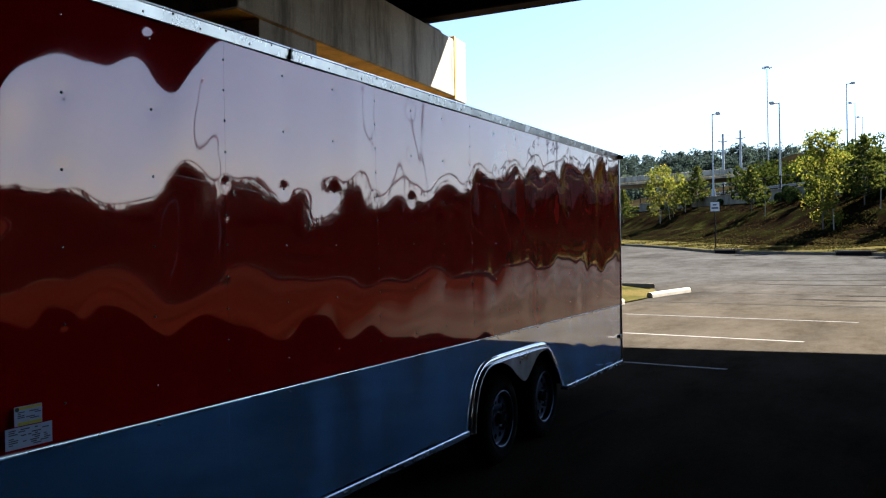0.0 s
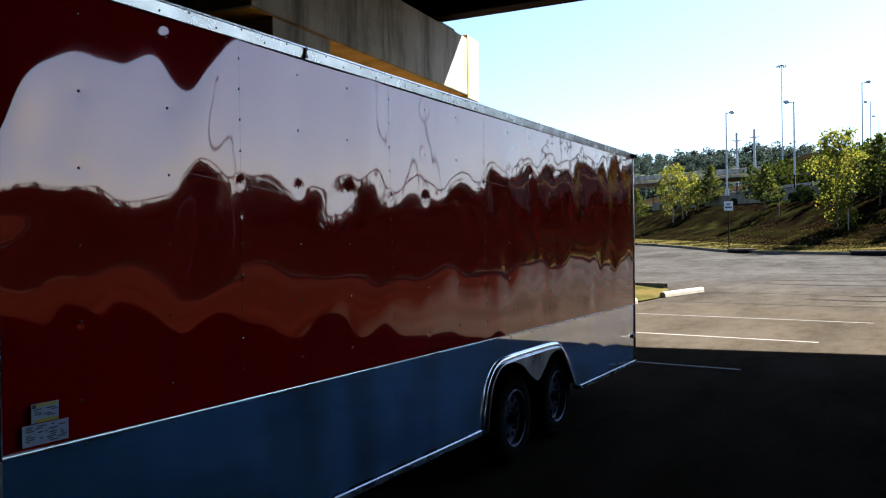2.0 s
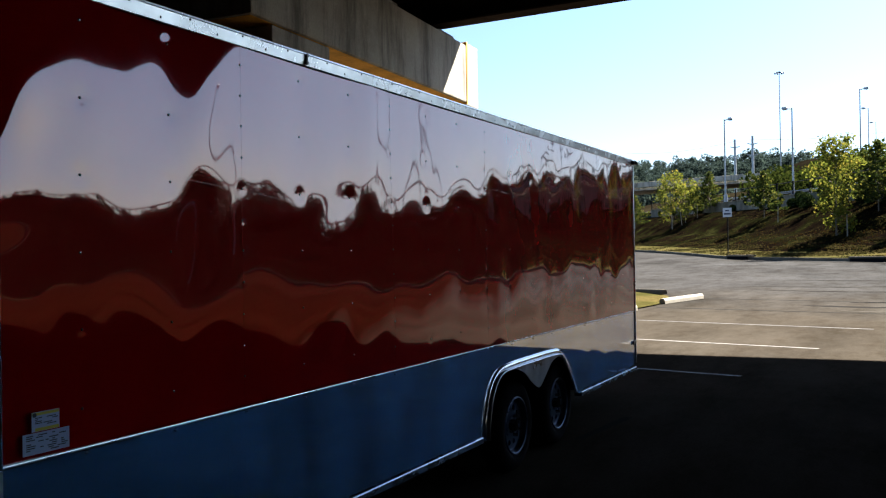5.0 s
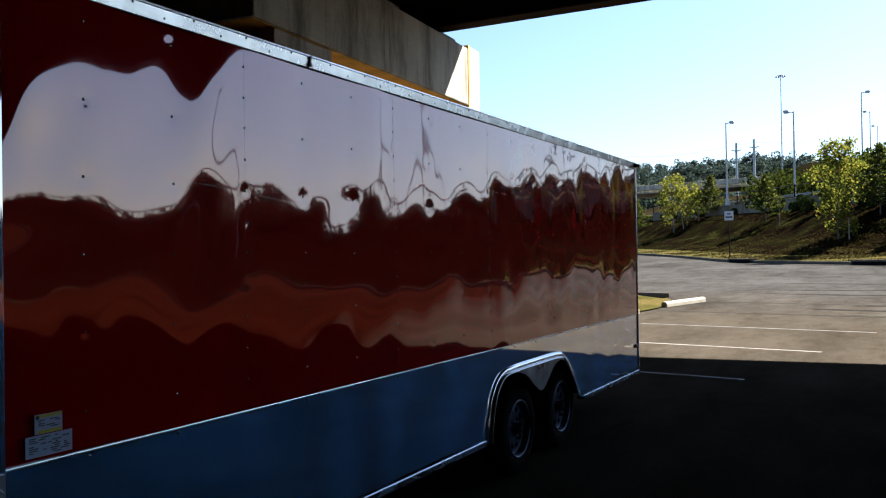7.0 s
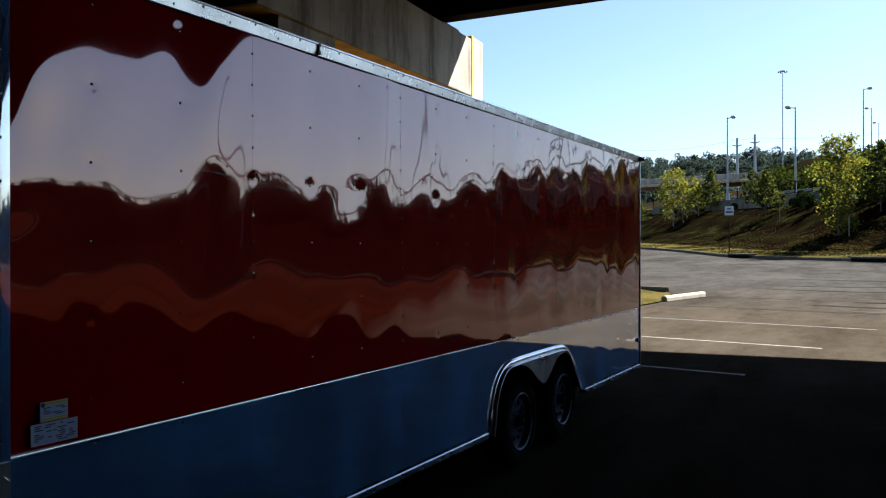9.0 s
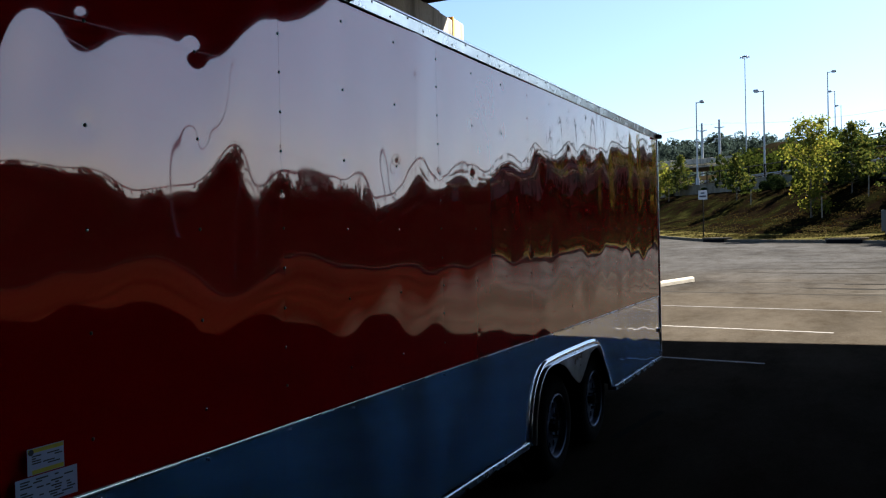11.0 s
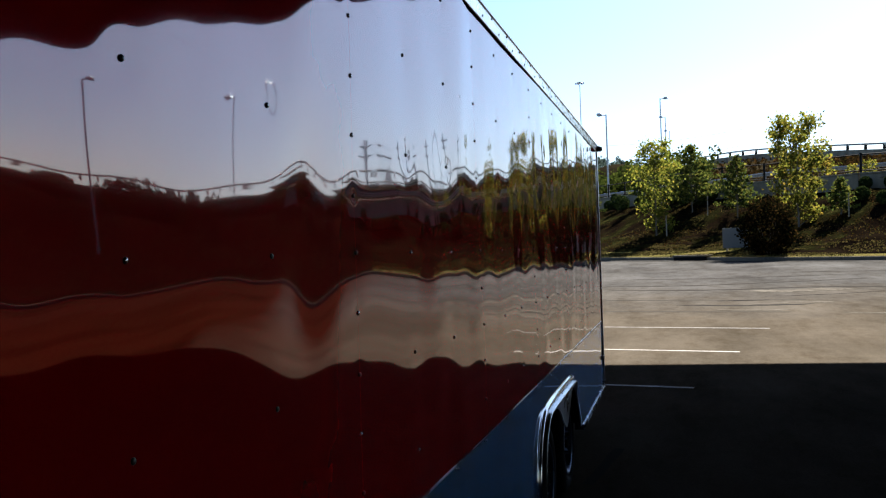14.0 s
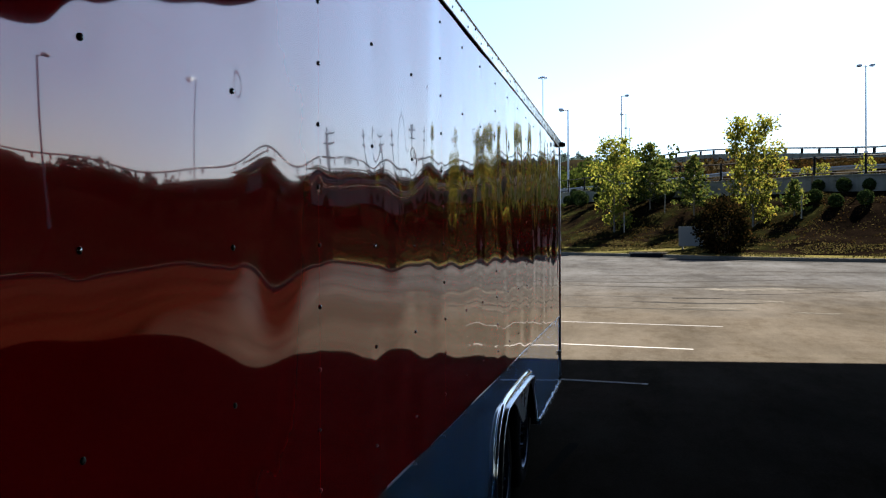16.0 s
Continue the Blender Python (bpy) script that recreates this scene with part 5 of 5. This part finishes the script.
spots = []
for i in range(90):
    k = KLINE[rnd.randrange(37, len(KLINE) - 2)]
    x, y = k.x + rnd.uniform(-3, 3) + 6, k.y + rnd.uniform(9, 13)
    if x > 25:
        spots.append((x, y, height(x, y) - 1.0, 1.2, 1.2 + rnd.uniform(-0.4, 0.4)))
for i in range(120):
    x, y = rnd.uniform(84, 175), rnd.uniform(-6, 44)
    if kerb_distance(x, y)[0] > 3:
        spots.append((x, y, 1.5, 3.0, 8.0 + rnd.uniform(-1.0, 0.8) + 0.03 * (x - 84)))
tree_mass("thicket", spots, 8, LEAF_DARK, "dark brown and green thicket along the roads", 260, 0.34)


# ---- poles ----
def street_lamp(x, y, z, hgt, arm, label, heads=1, r=0.1):
    root = thing("street_lamp", pose(x, y, z), label, "street lamp", "tall lamps along the roads")
    part("pole", tube(bmesh.new(), (0, 0, -0.5), (0, 0, hgt), r, r * 0.55, 10), GALV, root, "galvanised steel pole")
    part("base_plate", tube(bmesh.new(), (0, 0, -0.5), (0, 0, 0.12), r * 2.0, r * 1.8, 10), GALV, root)
    for s in ((1, -1) if heads == 2 else (1,)):
        a = arm * s
        part("arm", tube(bmesh.new(), (0, 0, hgt - 0.08), (a * 0.55, 0, hgt), r * 0.5, r * 0.45, 6), GALV, root)
        bm = prism(bmesh.new(), [(a * 0.4, hgt - 0.05), (a * 0.55, hgt + 0.12), (a * 0.95, hgt + 0.12), (a * 1.05, hgt), (a * 0.9, hgt - 0.12), (a * 0.55, hgt - 0.1)], -0.2, 0.2, "y")
        bmesh.ops.bevel(bm, geom=bm.edges[:], offset=0.02, segments=1, affect="EDGES")
        part("luminaire", bm, GALV, root, "grey shoebox luminaire")


def mast(x, y, z, hgt):
    root = thing("high_mast_light", pose(x, y, z), "very tall highway mast with a ring of floodlights", "light mast")
    part("pole", tube(bmesh.new(), (0, 0, -1), (0, 0, hgt), 0.22, 0.1, 10), GALV, root)
    bm = bmesh.new()
    bmesh.ops.create_cone(bm, cap_ends=True, segments=16, radius1=0.9, radius2=0.8, depth=0.15, matrix=Matrix.Translation((0, 0, hgt - 0.3)))
    part("ring", bm, GALV, root)
    for i in range(6):
        a = i * math.pi / 3
        c = (1.15 * math.cos(a), 1.15 * math.sin(a))
        part("floodlight", tube(bmesh.new(), (*c, hgt - 0.75), (*c, hgt - 0.3), 0.28, 0.17, 8), GALV, root)


def utility_pole(x, y, z, hgt):
    root = thing("utility_pole", pose(x, y, z, 0, 0, 8), "distant steel utility pole with two crossarms", "utility pole", "utility poles")
    part("pole", tube(bmesh.new(), (0, 0, -2), (0, 0, hgt), 0.4, 0.25, 8), GALV, root)
    for k, w in ((0.9, 1.15), (0.77, 1.3)):
        part("crossarm", prism(bmesh.new(), [(-w, hgt * k + 0.18), (-w, hgt * k + 0.34), (0, hgt * k + 0.12), (w, hgt * k + 0.34), (w, hgt * k + 0.18), (0, hgt * k - 0.14)], -0.12, 0.12, "y"), GALV, root)


def lot_sign():
    x, y = -6.35, 51.0
    root = thing("parking_sign", pose(x, y, height(x, y), 0, 0, -6), "small white lot sign with two short lines on a dark post", "sign")
    part("post", box(bmesh.new(), -0.03, 0.03, 0.0, 0.05, -0.3, 2.75), FENCE, root, "dark steel post")
    board = part("board", box(bmesh.new(), -0.26, 0.26, -0.012, -0.002, 2.22, 2.76, 0.004), SIGNWHITE, root, "white sign board")
    part("text_bar", box(bmesh.new(), -0.12, 0.1, -0.017, -0.013, 2.56, 2.64), INK, board)
    part("text_bar", box(bmesh.new(), -0.2, 0.2, -0.017, -0.013, 2.36, 2.46), INK, board)


def board_sign():
    x, y = 2.95, 44.4
    root = thing("ground_sign", pose(x, y, height(x, y), 0, 0, -14), "low pale panel sign half hidden by the shrub", "sign")
    part("panel", box(bmesh.new(), -0.1, 1.1, -0.04, 0.04, 0.15, 1.15, 0.01), PALE_PANEL, root, "pale blank panel")
    for s in (0.1, 0.9):
        part("leg", box(bmesh.new(), s - 0.04, s + 0.04, -0.03, 0.03, -0.2, 0.148), STAKE, root)


lot_sign()
board_sign()

street_lamp(-4.75, 72.2, 5.9, 6.95, -0.75, "galvanised street lamp on the ramp road", r=0.09)
street_lamp(-10.46, 75.1, 6.2, 6.6, 0.65, "galvanised street lamp on the ramp road", r=0.085)
street_lamp(-0.77, 102.5, 10.0, 8.85, 0.85, "tall galvanised lamp on the upper highway", r=0.095)
street_lamp(-0.45, 123.4, 11.0, 8.7, -0.8, "tall galvanised lamp farther along the highway", r=0.09)
street_lamp(-0.1, 154.9, 12.0, 9.8, -0.9, "distant galvanised lamp along the highway", r=0.09)
street_lamp(21.35, 84.6, 9.8, 7.95, 0.75, "tall double-headed lamp behind the highway rail", 2, r=0.09)
mast(-26.5, 263.6, 10, 42.5)
utility_pole(-31.1, 212.5, 8, 19.6)
utility_pole(-26.9, 211.1, 8, 20.0)


def power_line():
    """Two sagging wires between the utility poles and on."""
    for dz in (19.2, 15.6):
        cu = bpy.data.curves.new("power_line", "CURVE")
        cu.dimensions, cu.bevel_depth, cu.bevel_resolution = "3D", 0.02, 0
        sp = cu.splines.new("POLY")
        pts = []
        for a, b in (((-60, 222), (-31.1, 212.5)), ((-31.1, 212.5), (-26.9, 211.1)), ((-26.9, 211.1), (20, 196))):
            for i in range(10):
                u = i / 10
                pts.append((a[0] + (b[0] - a[0]) * u, a[1] + (b[1] - a[1]) * u, 8 + dz - 6 * u * (1 - u) * math.hypot(b[0] - a[0], b[1] - a[1]) / 45))
        sp.points.add(len(pts) - 1)
        for p, c in zip(sp.points, pts):
            p.co = (*c, 1)
        ob = new("power_line", cu)
        ob.data.materials.append(FENCE)
        tagged(ob, "thin dark power line slung between utility poles", "wire", "power lines")


power_line()


def far_barrier():
    root = thing("road_barrier", Matrix(), "pale concrete barrier of a distant elevated road", "barrier")
    for i in range(8):
        a = Vector((-44, 132.5)).lerp(Vector((-13, 122.3)), i / 8)
        b = Vector((-44, 132.5)).lerp(Vector((-13, 122.3)), (i + 1) / 8)
        L = (b - a).length
        bm = box(bmesh.new(), 0, L - 0.03, -0.2, 0.2, 11.2, 11.95, 0.03)
        part("barrier_length", bm, CONCRETE, root, at=pose(a.x, a.y, 0, 0, 0, math.degrees(math.atan2(b.y - a.y, b.x - a.x))))
    bm = box(bmesh.new(), 0, 33, 0.3, 9, 10.75, 11.15)
    part("road_deck", bm, CONCRETE, root, "concrete side of the elevated road", at=pose(-44, 132.5, 0, 0, 0, -18.2))


far_barrier()


def mound():
    verts, faces = [], []
    n, rings = 40, 10
    for j in range(rings + 1):
        r = j / rings
        for i in range(n):
            a = 2 * math.pi * i / n
            x, y = -11 + 13 * r * math.cos(a), 192 + 20 * r * math.sin(a)
            verts.append((x, y, 4 + 15.6 * (1 - r ** 3) + 0.5 * noise.noise((x * 0.2, y * 0.2, 0))))
    for j in range(rings):
        for i in range(n):
            k = (i + 1) % n
            faces.append((j * n + i, j * n + n + i, j * n + n + k, j * n + k))
    ob = from_arrays("ground_mound", verts, faces, FAR, smooth=True)
    tagged(ob, "low rounded brown earth mound in the distance", "hill", kind="structure")


mound()
street_lamp(32.1, 36.8, height(32.1, 36.8), 9.2, -0.9, "tall galvanised lamp at the edge of the lot", r=0.09)
street_lamp(22.3, 43.5, height(22.3, 43.5), 7.4, 0.9, "tall galvanised lamp at the edge of the lot", r=0.09)
utility_pole(38.4, 112, 8, 9)
utility_pole(33.0, 112, 8, 9.5)
